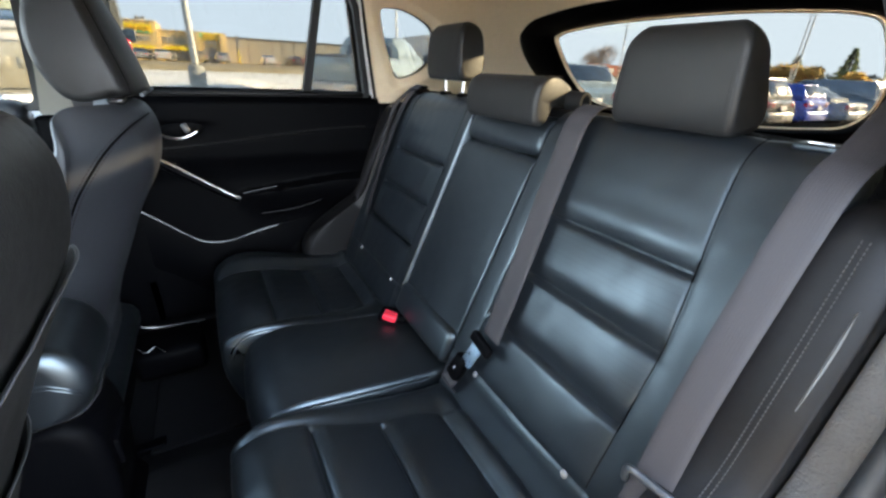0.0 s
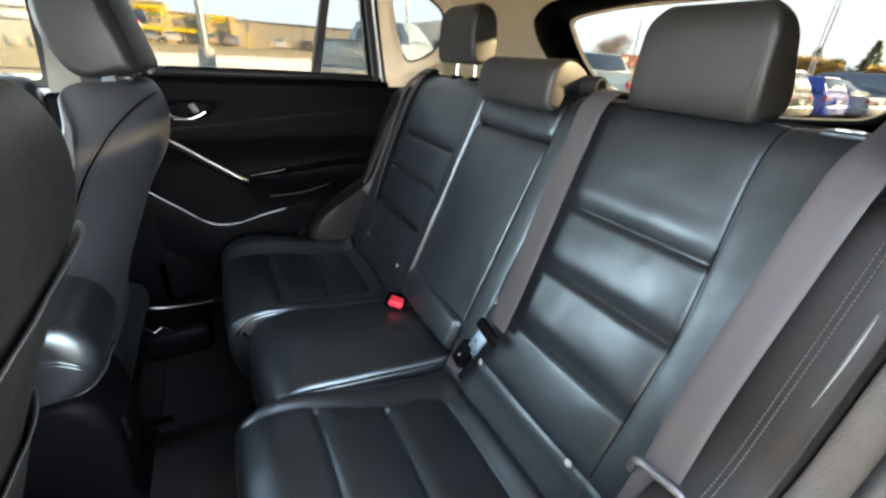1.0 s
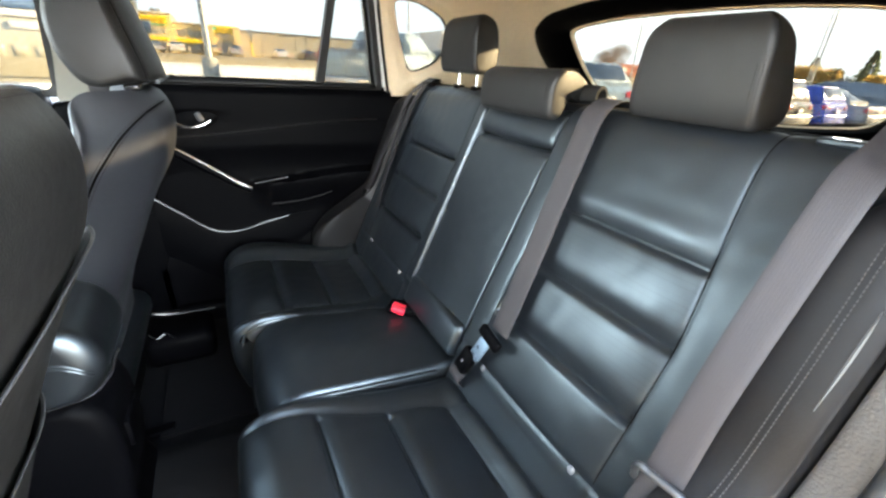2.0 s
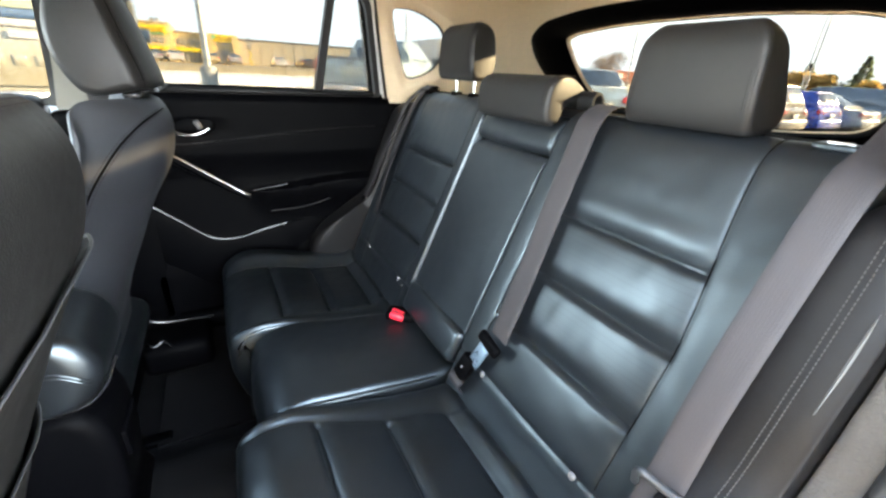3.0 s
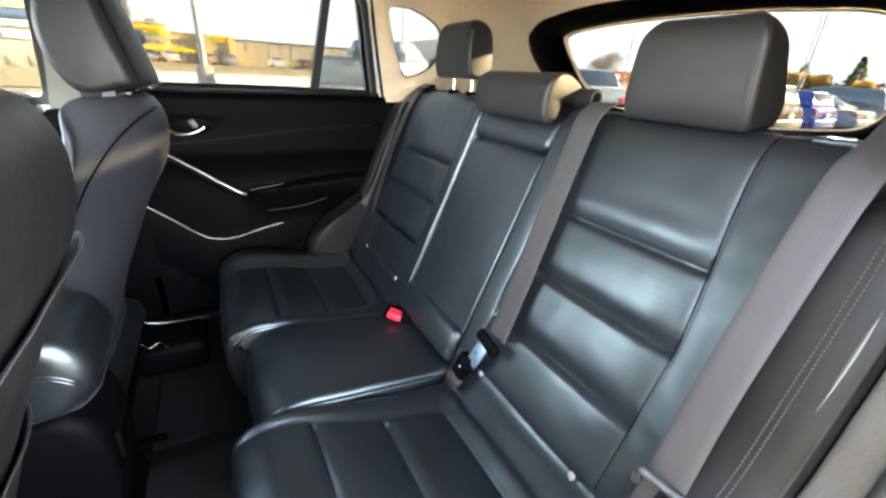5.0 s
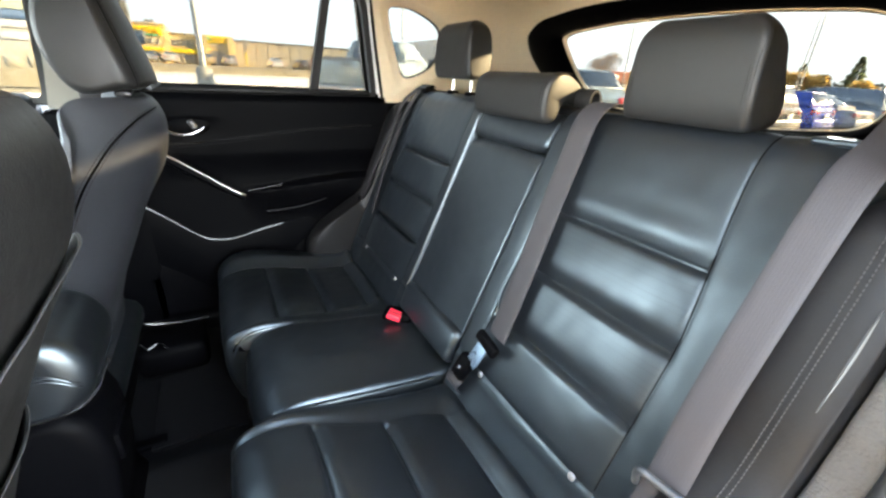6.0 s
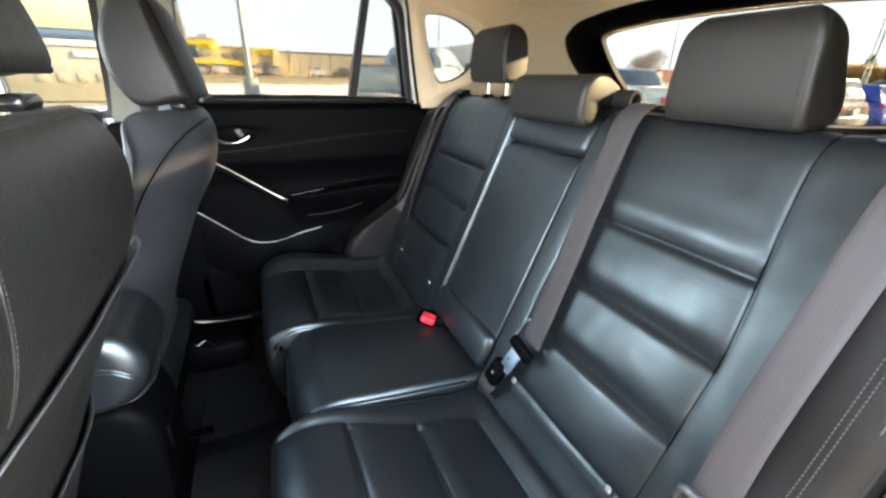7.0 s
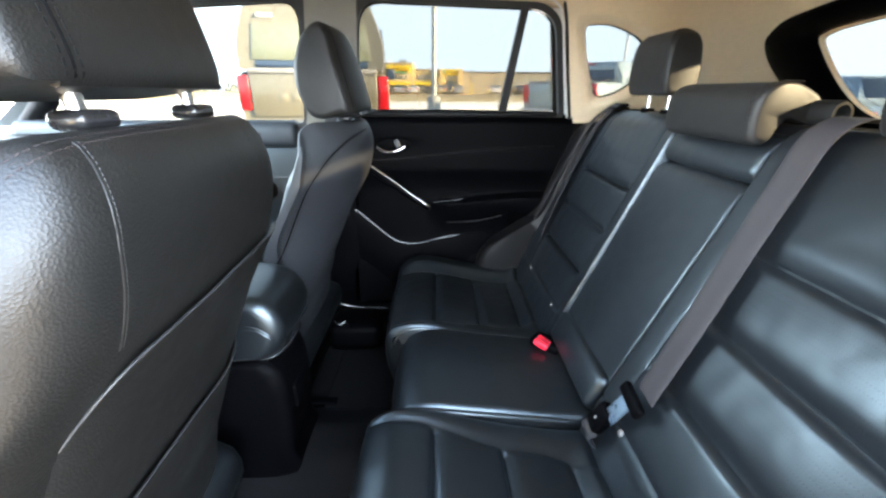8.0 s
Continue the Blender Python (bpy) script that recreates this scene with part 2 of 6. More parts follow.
def rbox(size, at, r=0.01, seg=3, cuts=0, fn=None, turn=None):
    """A box with rounded edges, optionally shaped by fn (in its own space, -0.5..0.5 times size)."""
    bm = bmesh.new()
    bmesh.ops.create_cube(bm, size=1)
    bmesh.ops.scale(bm, vec=size, verts=bm.verts)
    if cuts:
        bmesh.ops.subdivide_edges(bm, edges=bm.edges[:], cuts=cuts, use_grid_fill=True)
    edges = [e for e in bm.edges if len(e.link_faces) == 2 and e.calc_face_angle() > 0.5]
    r = min(r, min(size) * 0.45)
    bmesh.ops.bevel(bm, geom=edges, offset=r, segments=seg, profile=0.5, affect="EDGES")
    if fn:
        for v in bm.verts:
            v.co = fn(v.co)
    if turn is not None:
        bmesh.ops.transform(bm, matrix=turn, verts=bm.verts)
    bmesh.ops.translate(bm, vec=at, verts=bm.verts)
    return finish(bm)


def tube(path, radius, n=8, k=40, closed=False, flat=1.0):
    pts = smooth_line(path, k, closed)
    rings = []
    for i, p in enumerate(pts):
        a = pts[i - 1] if (i or closed) else p
        b = pts[(i + 1) % k] if (i < k - 1 or closed) else p
        d = (b - a).normalized()
        side = d.cross(Vector((0, 0, 1)))
        side = side.normalized() if side.length > 1e-4 else Vector((1, 0, 0))
        up = side.cross(d)
        rings.append([p + side * radius * math.cos(t) + up * radius * flat * math.sin(t) for t in [2 * math.pi * j / n for j in range(n)]])
    if closed:
        rings.append(rings[0])
    return loft(rings, cap=not closed)


def ribbon(path, across, width, thick, k=40, bow=0.0):
    """A strap along a path; across: its width direction at each end."""
    pts = smooth_line(path, k)
    rings = []
    for i, p in enumerate(pts):
        a, b = pts[max(i - 1, 0)], pts[min(i + 1, k - 1)]
        d = (b - a).normalized()
        c = Vector(across[0]).lerp(Vector(across[1]), i / (k - 1))
        c = (c - d * c.dot(d)).normalized()
        nn = d.cross(c)
        ring = []
        for u in (-1, -0.93, -0.5, 0, 0.5, 0.93, 1):
            ring.append(p + c * u * width / 2 + nn * (thick / 2 * (0.3 if abs(u) == 1 else 1) + bow * (1 - u * u)))
        for u in (1, 0.93, 0.5, 0, -0.5, -0.93, -1):
            ring.append(p + c * u * width / 2 + nn * (-thick / 2 * (0.3 if abs(u) == 1 else 1) + bow * (1 - u * u)))
        rings.append(ring)
    return loft(rings)


class Pad:
    """An upholstered panel over a profile in x, z: across y, with rolled edges and its own relief.
    drift: a seam's y and how far it wanders sideways along the profile."""

    def __init__(self, profile, y0, y1, relief=None, r=(0.02, 0.02, 0.02, 0.02), thick=0.06, nu=48, nv=72, mat=None, drift=None):
        self.line = smooth_line([(x, 0, z) for x, z in profile], nv)
        self.length = sum((b - a).length for a, b in zip(self.line, self.line[1:]))
        self.y0, self.y1, self.relief, self.r, self.thick, self.nu, self.nv, self.mat, self.drift = y0, y1, relief, r, thick, nu, nv, mat, drift

    def point(self, u, i):
        p = self.line[i]
        a, b = self.line[max(i - 1, 0)], self.line[min(i + 1, self.nv - 1)]
        d = (b - a).normalized()
        nn = Vector((-d.z, 0, d.x))
        s = self.length * i / (self.nv - 1)
        f = i / (self.nv - 1)
        ya = self.y0(f) if callable(self.y0) else self.y0
        yb = self.y1(f) if callable(self.y1) else self.y1
        y = ya + (yb - ya) * u
        h = self.relief(y, s, p) if self.relief else 0.0
        for dist, r in ((y - ya, self.r[0]), (yb - y, self.r[1]), (s, self.r[2]), (self.length - s, self.r[3])):
            if dist < r:
                h -= r - math.sqrt(max(r * r - (r - dist) ** 2, 0))
        if self.drift:
            at, by = self.drift[0], self.drift[1](p)
            y += by * ((y - ya) / (at - ya) if y < at else (yb - y) / (yb - at))
        return p + nn * h + Vector((0, y, 0)), nn

    def build(self):
        bm = bmesh.new()
        us = [j / (self.nu - 1) for j in range(self.nu)]
        grid, under = [], []
        for i in range(self.nv):
            row, low = [], []
            for u in us:
                p, nn = self.point(u, i)
                row.append(bm.verts.new(p))
                low.append((p, nn))
            grid.append(row)
            under.append(low)
        for i in range(self.nv - 1):
            for j in range(self.nu - 1):
                f = bm.faces.new((grid[i][j], grid[i][j + 1], grid[i + 1][j + 1], grid[i + 1][j]))
                if self.mat:
                    f0 = (i + 0.5) / (self.nv - 1)
                    ya = self.y0(f0) if callable(self.y0) else self.y0
                    yb = self.y1(f0) if callable(self.y1) else self.y1
                    y = ya + (yb - ya) * (us[j] + us[j + 1]) / 2
                    f.material_index = self.mat(y, self.length * (i + 0.5) / (self.nv - 1))
        rim = [(0, j) for j in range(self.nu)] + [(i, self.nu - 1) for i in range(1, self.nv)] + \
              [(self.nv - 1, j) for j in range(self.nu - 2, -1, -1)] + [(i, 0) for i in range(self.nv - 2, 0, -1)]
        low = [bm.verts.new(under[i][j][0] - under[i][j][1] * self.thick) for i, j in rim]
        k = len(rim)
        for a in range(k):
            b = (a + 1) % k
            bm.faces.new((grid[rim[a][0]][rim[a][1]], grid[rim[b][0]][rim[b][1]], low[b], low[a]))
        bm.faces.new(low)
        return finish(bm)


def crease(d, depth, width):
    """A sewn valley: sharp at its bottom, soft at its shoulders."""
    return -depth * math.exp(-abs(d) / width)


def step(x, a, b):
    t = min(max((x - a) / (b - a), 0), 1)
    return t * t * (3 - 2 * t)


def outline_panel(outer, holes, plane, at, thick, mats=None):
    """A flat panel with openings, cut from outlines in two axes: plane 'y' (x, z) or 'x' (y, z)."""
    bm = bmesh.new()

    def put(q, off):
        return (q[0], at + off, q[1]) if plane == "y" else (at + off, q[0], q[1])

    for loop in [outer, *holes]:
        vs = [bm.verts.new(put(q, 0)) for q in loop]
        for i in range(len(vs)):
            bm.edges.new((vs[i], vs[(i + 1) % len(vs)]))
    bmesh.ops.triangle_fill(bm, use_beauty=True, use_dissolve=False, edges=bm.edges[:])
    ext = bmesh.ops.extrude_face_region(bm, geom=bm.faces[:])
    vec = (0, thick, 0) if plane == "y" else (thick, 0, 0)
    bmesh.ops.translate(bm, vec=vec, verts=[v for v in ext["geom"] if isinstance(v, bmesh.types.BMVert)])
    return finish(bm)


def band(loop_a, loop_b):
    """Faces between two closed loops of the same count."""
    return loft([loop_a, loop_b], cap=False)


def rounded(points, r, seg=5):
    """A closed outline with its corners rounded."""
    out, k = [], len(points)
    for i in range(k):
        a, b, c = Vector(points[i - 1]), Vector(points[i]), Vector(points[(i + 1) % k])
        rr = r[i] if isinstance(r, (list, tuple)) else r
        u, v = (a - b).normalized(), (c - b).normalized()
        rr = min(rr, (a - b).length * 0.48, (c - b).length * 0.48)
        for j in range(seg + 1):
            t = j / seg
            out.append(tuple((b + u * rr) * (1 - t) ** 2 + b * 2 * t * (1 - t) + (b + v * rr) * t * t))
    return out


def stitches(path, off=(0, 0, 0), length=0.005, gap=0.003, radius=0.0007):
    """A row of thread stitches along a path, one mesh."""
    pts = smooth_line(path, 200)
    bm = bmesh.new()
    total = sum((b - a).length for a, b in zip(pts, pts[1:]))
    n = int(total / (length + gap))
    fine = smooth_line(path, n * 3 + 1)
    o = Vector(off)
    for i in range(n):
        a, b = fine[i * 3] + o, fine[i * 3 + 2] + o
        d = (b - a).normalized()
        s = d.cross(Vector((0.3, 0.2, 1))).normalized() * radius
        t = d.cross(s).normalized() * radius
        va = [bm.verts.new(a + q) for q in (s, t, -s, -t)]
        vb = [bm.verts.new(b + q) for q in (s, t, -s, -t)]
        for j in range(4):
            bm.faces.new((va[j], va[(j + 1) % 4], vb[(j + 1) % 4], vb[j]))
    return finish(bm)


# ---- the car's shell, x to its rear, y to its far side ----
def side_y(z):
    """The side windows lean inwards above the sill."""
    return 0.77 - 0.45 * max(z - 1.22, 0)


def hatch_x(z):
    """The raked plane of the tailgate window."""
    return 0.756 - 0.95 * (z - 1.44)


def bend(bm, fn):
    for v in bm.verts:
        v.co = fn(v.co)
    return finish(bm)


def side_panel(outer, holes, off, thick, far=True):
    """A panel that follows the leaning side; off: how far inside the side's plane it starts."""
    bm = outline_panel(outer, holes, "y", 0, thick)
    bmesh.ops.subdivide_edges(bm, edges=[e for e in bm.edges if e.calc_length() > 0.12], cuts=3)
    s = 1 if far else -1
    return bend(bm, lambda c: Vector((c.x, s * (side_y(c.z) - off + c.y), c.z)))


def side_loop(outline, off, far=True):
    s = 1 if far else -1
    return [Vector((x, s * (side_y(z) - off), z)) for x, z in outline]


def hatch_loop(outline, off=0.0):
    return [Vector((hatch_x(z) + off, y, z)) for y, z in outline]


REAR_WIN = rounded([(-0.645, 1.222), (-0.592, 1.562), (-0.02, 1.545), (0.032, 1.51), (0.108, 1.222)], [0.01, 0.07, 0.05, 0.05, 0.02])
FRONT_WIN = rounded([(-1.9, 1.19), (-1.35, 1.52), (-1.12, 1.545), (-0.776, 1.562), (-0.846, 1.19)], [0.02, 0.1, 0.05, 0.07, 0.02])
QUARTER = rounded([(0.136, 1.508), (0.215, 1.513), (0.29, 1.492), (0.352, 1.462), (0.378, 1.40), (0.350, 1.332), (0.300, 1.300), (0.235, 1.283), (0.170, 1.41)],
                  [0.025, 0.05, 0.05, 0.03, 0.03, 0.03, 0.04, 0.035, 0.1])
QUARTER_OUT = rounded([(0.088, 1.530), (0.17, 1.541), (0.27, 1.520), (0.385, 1.478), (0.425, 1.40), (0.385, 1.30), (0.315, 1.265), (0.210, 1.240), (0.128, 1.41)],
                      [0.03, 0.05, 0.05, 0.04, 0.05, 0.04, 0.04, 0.04, 0.1])

# inner trim of both sides: pillars and rail
TRIM_IN = 0.006
for far in (True, False):
    n = "far" if far else "near"
    s = 1 if far else -1
    # C- and D-pillar trim, moulded inwards round the quarter window
    bm = side_panel(rounded([(0.150, 1.195), (0.058, 1.53), (0.03, 1.60), (0.475, 1.60), (0.475, 1.195)], 0.012, 3), [QUARTER_OUT], TRIM_IN if far else 0.03, 0.015 if far else 0.035, far)
    structure("pillar_trim_" + n, bm, BEIGE_TRIM, "beige moulded trim round the rear quarter window", "pillar trim")
    mid = [tuple(Vector(a).lerp(Vector(b), 0.35)) for a, b in zip(QUARTER_OUT, QUARTER)]
    bm = loft([side_loop(QUARTER_OUT, TRIM_IN if far else 0.03, far), side_loop(mid, 0.002 if far else 0.02, far), side_loop(QUARTER, -0.022, far)], cap=False)
    structure("quarter_reveal_" + n, bm, BEIGE_TRIM, "sloping beige reveal of the quarter window", "window trim")
    bm = side_panel(rounded([(0.16, 1.195), (0.06, 1.60), (0.61, 1.60), (0.98, 1.195)], 0.02), [QUARTER], -0.024, 0.02, far)
    structure("body_pillar_" + n, bm, RUBBER, "black body shell round the quarter glass", "body pillar")
    bm = side_panel([(0.100, 1.195), (0.165, 1.195), (0.075, 1.53), (0.03, 1.60), (-0.03, 1.60), (0.02, 1.53)], [], -0.020, 0.02, far)
    structure("door_aperture_" + n, bm, PAINT, "white painted edge of the door opening", "door opening")
    edge = [Vector((x, s * (side_y(z) - (0.008 if far else 0.032)), z)) for x, z in ((0.152, 1.205), (0.105, 1.37), (0.060, 1.53), (0.035, 1.585))]
    structure("pillar_seal_" + n, tube(edge, 0.0055, 8, 40), RUBBER, "black rubber seal along the pillar trim", "door seal")
    bm = side_panel(QUARTER, [], -0.030, 0.004, far)
    pane = structure("window_quarter_" + n, bm, GLASS, "clear fixed rear quarter window glass", "window")
    seal = side_loop(QUARTER, -0.021, far)[24:48]
    structure("quarter_seal_" + n, tube(seal, 0.0035, 8, 60), RUBBER, "black rubber seal round the quarter window", "window seal")
    # roof rail over the doors
    rail = smooth_line([(-1.95, 0, 1.50), (-1.3, 0, 1.585), (-0.6, 0, 1.60), (0.05, 0, 1.585)], 40)
    rings = []
    for q in rail:
        y = 0.615 + 0.25 * max(1.55 - q.z, 0)
        rings.append([Vector((q.x, s * (y + a), q.z + b)) for a, b in ((0.03, -0.032), (0.012, -0.036), (-0.01, -0.025), (-0.03, 0.0), (0.03, 0.02))])
    structure("roof_rail_" + n, loft(rings), BEIGE, "fabric covered roof rail over the doors", "roof trim")

# far B-pillar trim, grey-beige above, darker than the other pillars, and black below
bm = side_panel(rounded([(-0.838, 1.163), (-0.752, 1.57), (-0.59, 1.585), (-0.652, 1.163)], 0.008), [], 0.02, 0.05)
structure("pillar_b_upper", bm, GREIGE, "grey-beige upper trim of the middle pillar", "pillar trim")
structure("pillar_b_lower", rbox((0.20, 0.06, 0.825), (-0.76, 0.775, 0.748), 0.02), PLASTIC, "black lower trim of the middle pillar", "pillar trim")

# headliner, gently domed
rings = []
for i in range(25):
    x = -1.32 + 1.96 * i / 24
    drop = 0.04 * step(-x, 0.9, 1.32) + 0.03 * step(x, 0.3, 0.64)
    rings.append([Vector((x, -0.625 + 1.25 * j / 20, 1.60 - drop + 0.035 * (1 - (2 * j / 20 - 1) ** 2) - 0.012 * abs(2 * j / 20 - 1) ** 6)) for j in range(21)])
bm = loft(rings, cap=False, closed=False)
ext = bmesh.ops.extrude_face_region(bm, geom=bm.faces[:])
bmesh.ops.translate(bm, vec=(0, 0, 0.03), verts=[v for v in ext["geom"] if isinstance(v, bmesh.types.BMVert)])
structure("ceiling", finish(bm), BEIGE, "beige woven fabric headliner", "headliner")
# roof skin closes the car above
bm = rbox((2.10, 1.36, 0.03), (-0.31, 0, 1.675), 0.012)
structure("roof_skin", bm, PAINT, "white painted car roof", "car roof")

# tailgate: black frame with a rounded opening, glass
HATCH_HALF = [(0.456, 1.452), (0.468, 1.39), (0.468, 1.325), (0.450, 1.270), (0.40, 1.228), (0.22, 1.206)]
HATCH_TOP = [(0.40, 1.466), (0.22, 1.480), (0.0, 1.483)]
HATCH_HOLE = rounded(HATCH_HALF + [(-y, z) for y, z in reversed(HATCH_HALF)] + [(-y, z) for y, z in HATCH_TOP] + [(y, z) for y, z in HATCH_TOP[1::-1]],
                     [0.02, 0.04, 0.05, 0.05, 0.08, 0.1, 0.1, 0.08, 0.05, 0.05, 0.04, 0.02, 0.03, 0.1, 0.1, 0.1, 0.03])
OUT_HALF = [(0.635, 1.462), (0.672, 1.41), (0.672, 1.33), (0.62, 1.25), (0.50, 1.185), (0.25, 1.165)]
OUT_TOP = [(0.525, 1.507), (0.30, 1.530), (0.0, 1.534)]
HATCH_OUT = rounded(OUT_HALF + [(-y, z) for y, z in reversed(OUT_HALF)] + [(-y, z) for y, z in OUT_TOP] + [(y, z) for y, z in OUT_TOP[1::-1]],
                    [0.03, 0.05, 0.05, 0.05, 0.08, 0.1, 0.1, 0.08, 0.05, 0.05, 0.05, 0.03, 0.08, 0.1, 0.1, 0.1, 0.08])
rings = []
for k, off, in ((0.0, -0.012), (0.10, -0.030), (0.30, -0.040), (0.55, -0.040), (0.80, -0.030), (0.94, -0.014), (1.0, 0.0)):
    rings.append([a.lerp(b, k) + Vector((off, 0, 0)) for a, b in zip(hatch_loop(HATCH_OUT), hatch_loop(HATCH_HOLE))])
structure("tailgate_trim", loft(rings, cap=False), PLASTIC, "black soft trim round the tailgate window", "tailgate trim")
bm = band(hatch_loop(HATCH_HOLE, -0.004), hatch_loop([(y * 0.985, 1.36 + (z - 1.36) * 0.975) for y, z in HATCH_HOLE], 0.010))
structure("tailgate_reveal", bm, BEIGE_TRIM, "pale inner edge of the tailgate opening", "tailgate trim")
bm = bmesh.new()
bm.faces.new([bm.verts.new(p) for p in hatch_loop(HATCH_HOLE, 0.012)])
ext = bmesh.ops.extrude_face_region(bm, geom=bm.faces[:])
bmesh.ops.translate(bm, vec=(0.004, 0, 0), verts=[v for v in ext["geom"] if isinstance(v, bmesh.types.BMVert)])
structure("window_rear", finish(bm), REAR_GLASS, "clear curved tailgate window glass", "window")
# rear corners of the cabin: beige trim that curves in from the sides and roof to the tailgate frame
rings = []
for k in range(13):
    t = k / 12
    ring = []
    for y, z in HATCH_OUT:
        z2 = 1.36 + (z - 1.36) * 1.42
        y2 = math.copysign(min(side_y(z2) - 0.0075, abs(y) * 1.6), y) if abs(y) > 0.3 else y * 1.3
        z2 = min(z2, 1.605)
        a = Vector((hatch_x(z) - 0.016, y * 0.985, 1.36 + (z - 1.36) * 0.985))
        c = Vector((0.45, y2, z2))
        b = Vector((max(0.5, a.x - 0.05), y * 0.25 + y2 * 0.75, z * 0.25 + z2 * 0.75))
        ring.append(a * (1 - t) ** 2 + b * 2 * t * (1 - t) + c * t * t)
    rings.append(ring)
structure("corner_trim", loft(rings, cap=False), BEIGE_TRIM, "beige moulded trim of the rear roof pillars", "pillar trim")
# panels behind the tailgate trim: black lower tailgate, beige corner fill to the sides
structure("tailgate_panel", rbox((0.05, 1.66, 0.58), (1.08, 0, 0.90), 0.02), PLASTIC, "black lower tailgate panel", "tailgate")
structure("roof_header", rbox((0.06, 1.26, 0.08), (0.665, 0, 1.600), 0.02), BEIGE, "fabric covered edge of the roof over the tailgate", "roof trim")
structure("cargo_side_far", rbox((1.0, 0.04, 0.82), (0.62, 0.80, 0.80), 0.02), PLASTIC, "black side trim of the boot", "boot trim")
structure("cargo_side_near", rbox((0.85, 0.04, 0.82), (0.70, -0.80, 0.80), 0.02), PLASTIC, "black side trim of the boot", "boot trim")
structure("cargo_floor", rbox((0.95, 1.58, 0.03), (0.68, 0, 0.66), 0.01), CARPET, "black carpeted boot floor", "boot floor")
# cargo cover roller behind the seat
structure("parcel_shelf", rbox((0.62, 1.40, 0.02), (0.72, 0, 1.185), 0.008), PLASTIC, "black load cover behind the rear seat", "load cover")

# floor, sills, tunnel
bm = bmesh.new()
bmesh.ops.create_grid(bm, x_segments=90, y_segments=60, size=0.5)
for v in bm.verts:
    x, y = -1.95 + (v.co.x + 0.5) * 1.7, v.co.y * 1.56
    z = 0.37 + 0.07 * math.exp(-(y / 0.11) ** 4) + 0.004 * noise.noise((x * 9, y * 9, 0)) - 0.02 * math.exp(-((abs(y) - 0.4) / 0.22) ** 4)
    v.co = (x, y, z)
ext = bmesh.ops.extrude_face_region(bm, geom=bm.faces[:])
bmesh.ops.translate(bm, vec=(0, 0, -0.08), verts=[v for v in ext["geom"] if isinstance(v, bmesh.types.BMVert)])
structure("floor", finish(bm), CARPET, "black carpeted car floor with a low tunnel", "floor")
structure("sill_far", rbox((3.0, 0.14, 0.12), (-1.2, 0.80, 0.38), 0.03), PLASTIC, "black door sill trim", "sill")
structure("sill_near", rbox((2.0, 0.14, 0.12), (-1.0, -0.80, 0.38), 0.03), PLASTIC, "black door sill trim", "sill")
structure("firewall", rbox((0.05, 1.6, 0.7), (-2.0, 0, 0.7), 0.01), PLASTIC, "black front bulkhead", "bulkhead")
underbody = structure("underbody", rbox((4.0, 1.6, 0.05), (-0.90, 0, 0.27), 0.02), RUBBER, "black underbody", "underbody")
structure("body_side_far", rbox((3.3, 0.05, 0.85), (-0.75, 0.895, 0.76), 0.03), PAINT, "white painted body side", "body side")
# unseen wing, raised to roof height to keep the sun off the driver's seat
structure("body_quarter_near", rbox((1.20, 0.10, 1.285), (0.68, -0.88, 0.9775), 0.045, cuts=8, fn=lambda c: Vector((c.x, c.y + 0.45 * max(c.z - 0.25, 0), c.z))), PAINT, "white painted rear wing, raised over the quarter window to block the sun", "body side")
# near door opening: jamb with rubber seal
jamb = [(-0.10, -0.80, 0.44), (-0.07, -0.80, 0.60), (0.03, -0.80, 0.78), (0.13, -0.80, 0.98), (0.17, -0.79, 1.15), (0.155, -0.775, 1.23), (0.06, -0.66, 1.50), (0.0, -0.63, 1.56)]
structure("door_seal", tube(jamb, 0.013, 10, 50), RUBBER, "black rubber door seal", "door seal")
structure("jamb_trim", tube([(x + 0.10, y - 0.045, z) for x, y, z in jamb], 0.045, 10, 50), PAINT, "white painted door jamb", "door jamb")


# ---- outer body: plain painted skin that closes the car round the cabin ----
def body_ring(x, half, top, low=0.30):
    """Cross section of the nose: flat sill, upright flank, rounded shoulder, slightly crowned bonnet."""
    right = [(half * 0.90, low), (half, low + 0.10), (half, top - 0.16), (half * 0.95, top - 0.05), (half * 0.72, top), (half * 0.3, top + 0.02)]
    return [Vector((x, y, z)) for y, z in right] + [Vector((x, -y, z)) for y, z in reversed(right)]


WINDSCREEN = glass_material("windscreen_glass", (0.86, 0.89, 0.88))
nose = [body_ring(x, h, t) for x, h, t in ((-2.06, 0.895, 1.08), (-2.30, 0.90, 1.06), (-2.62, 0.895, 1.02), (-2.90, 0.85, 0.95), (-3.06, 0.74, 0.84), (-3.12, 0.62, 0.72))]
structure("body_front", loft(nose), PAINT, "white painted bonnet and front wings", "car body")
bm = bmesh.new()
screen = [(-2.05, -0.78, 1.07), (-2.10, 0.0, 1.08), (-2.05, 0.78, 1.07), (-1.34, 0.60, 1.585), (-1.36, 0.0, 1.63), (-1.34, -0.60, 1.585)]
vs = [bm.verts.new(p) for p in screen]
bm.faces.new((vs[0], vs[1], vs[4], vs[5]))
bm.faces.new((vs[1], vs[2], vs[3], vs[4]))
ext = bmesh.ops.extrude_face_region(bm, geom=bm.faces[:])
bmesh.ops.translate(bm, vec=(-0.004, 0, 0.004), verts=[v for v in ext["geom"] if isinstance(v, bmesh.types.BMVert)])
pane = structure("windscreen", finish(bm), WINDSCREEN, "clear laminated windscreen", "window")
pane.visible_shadow = False
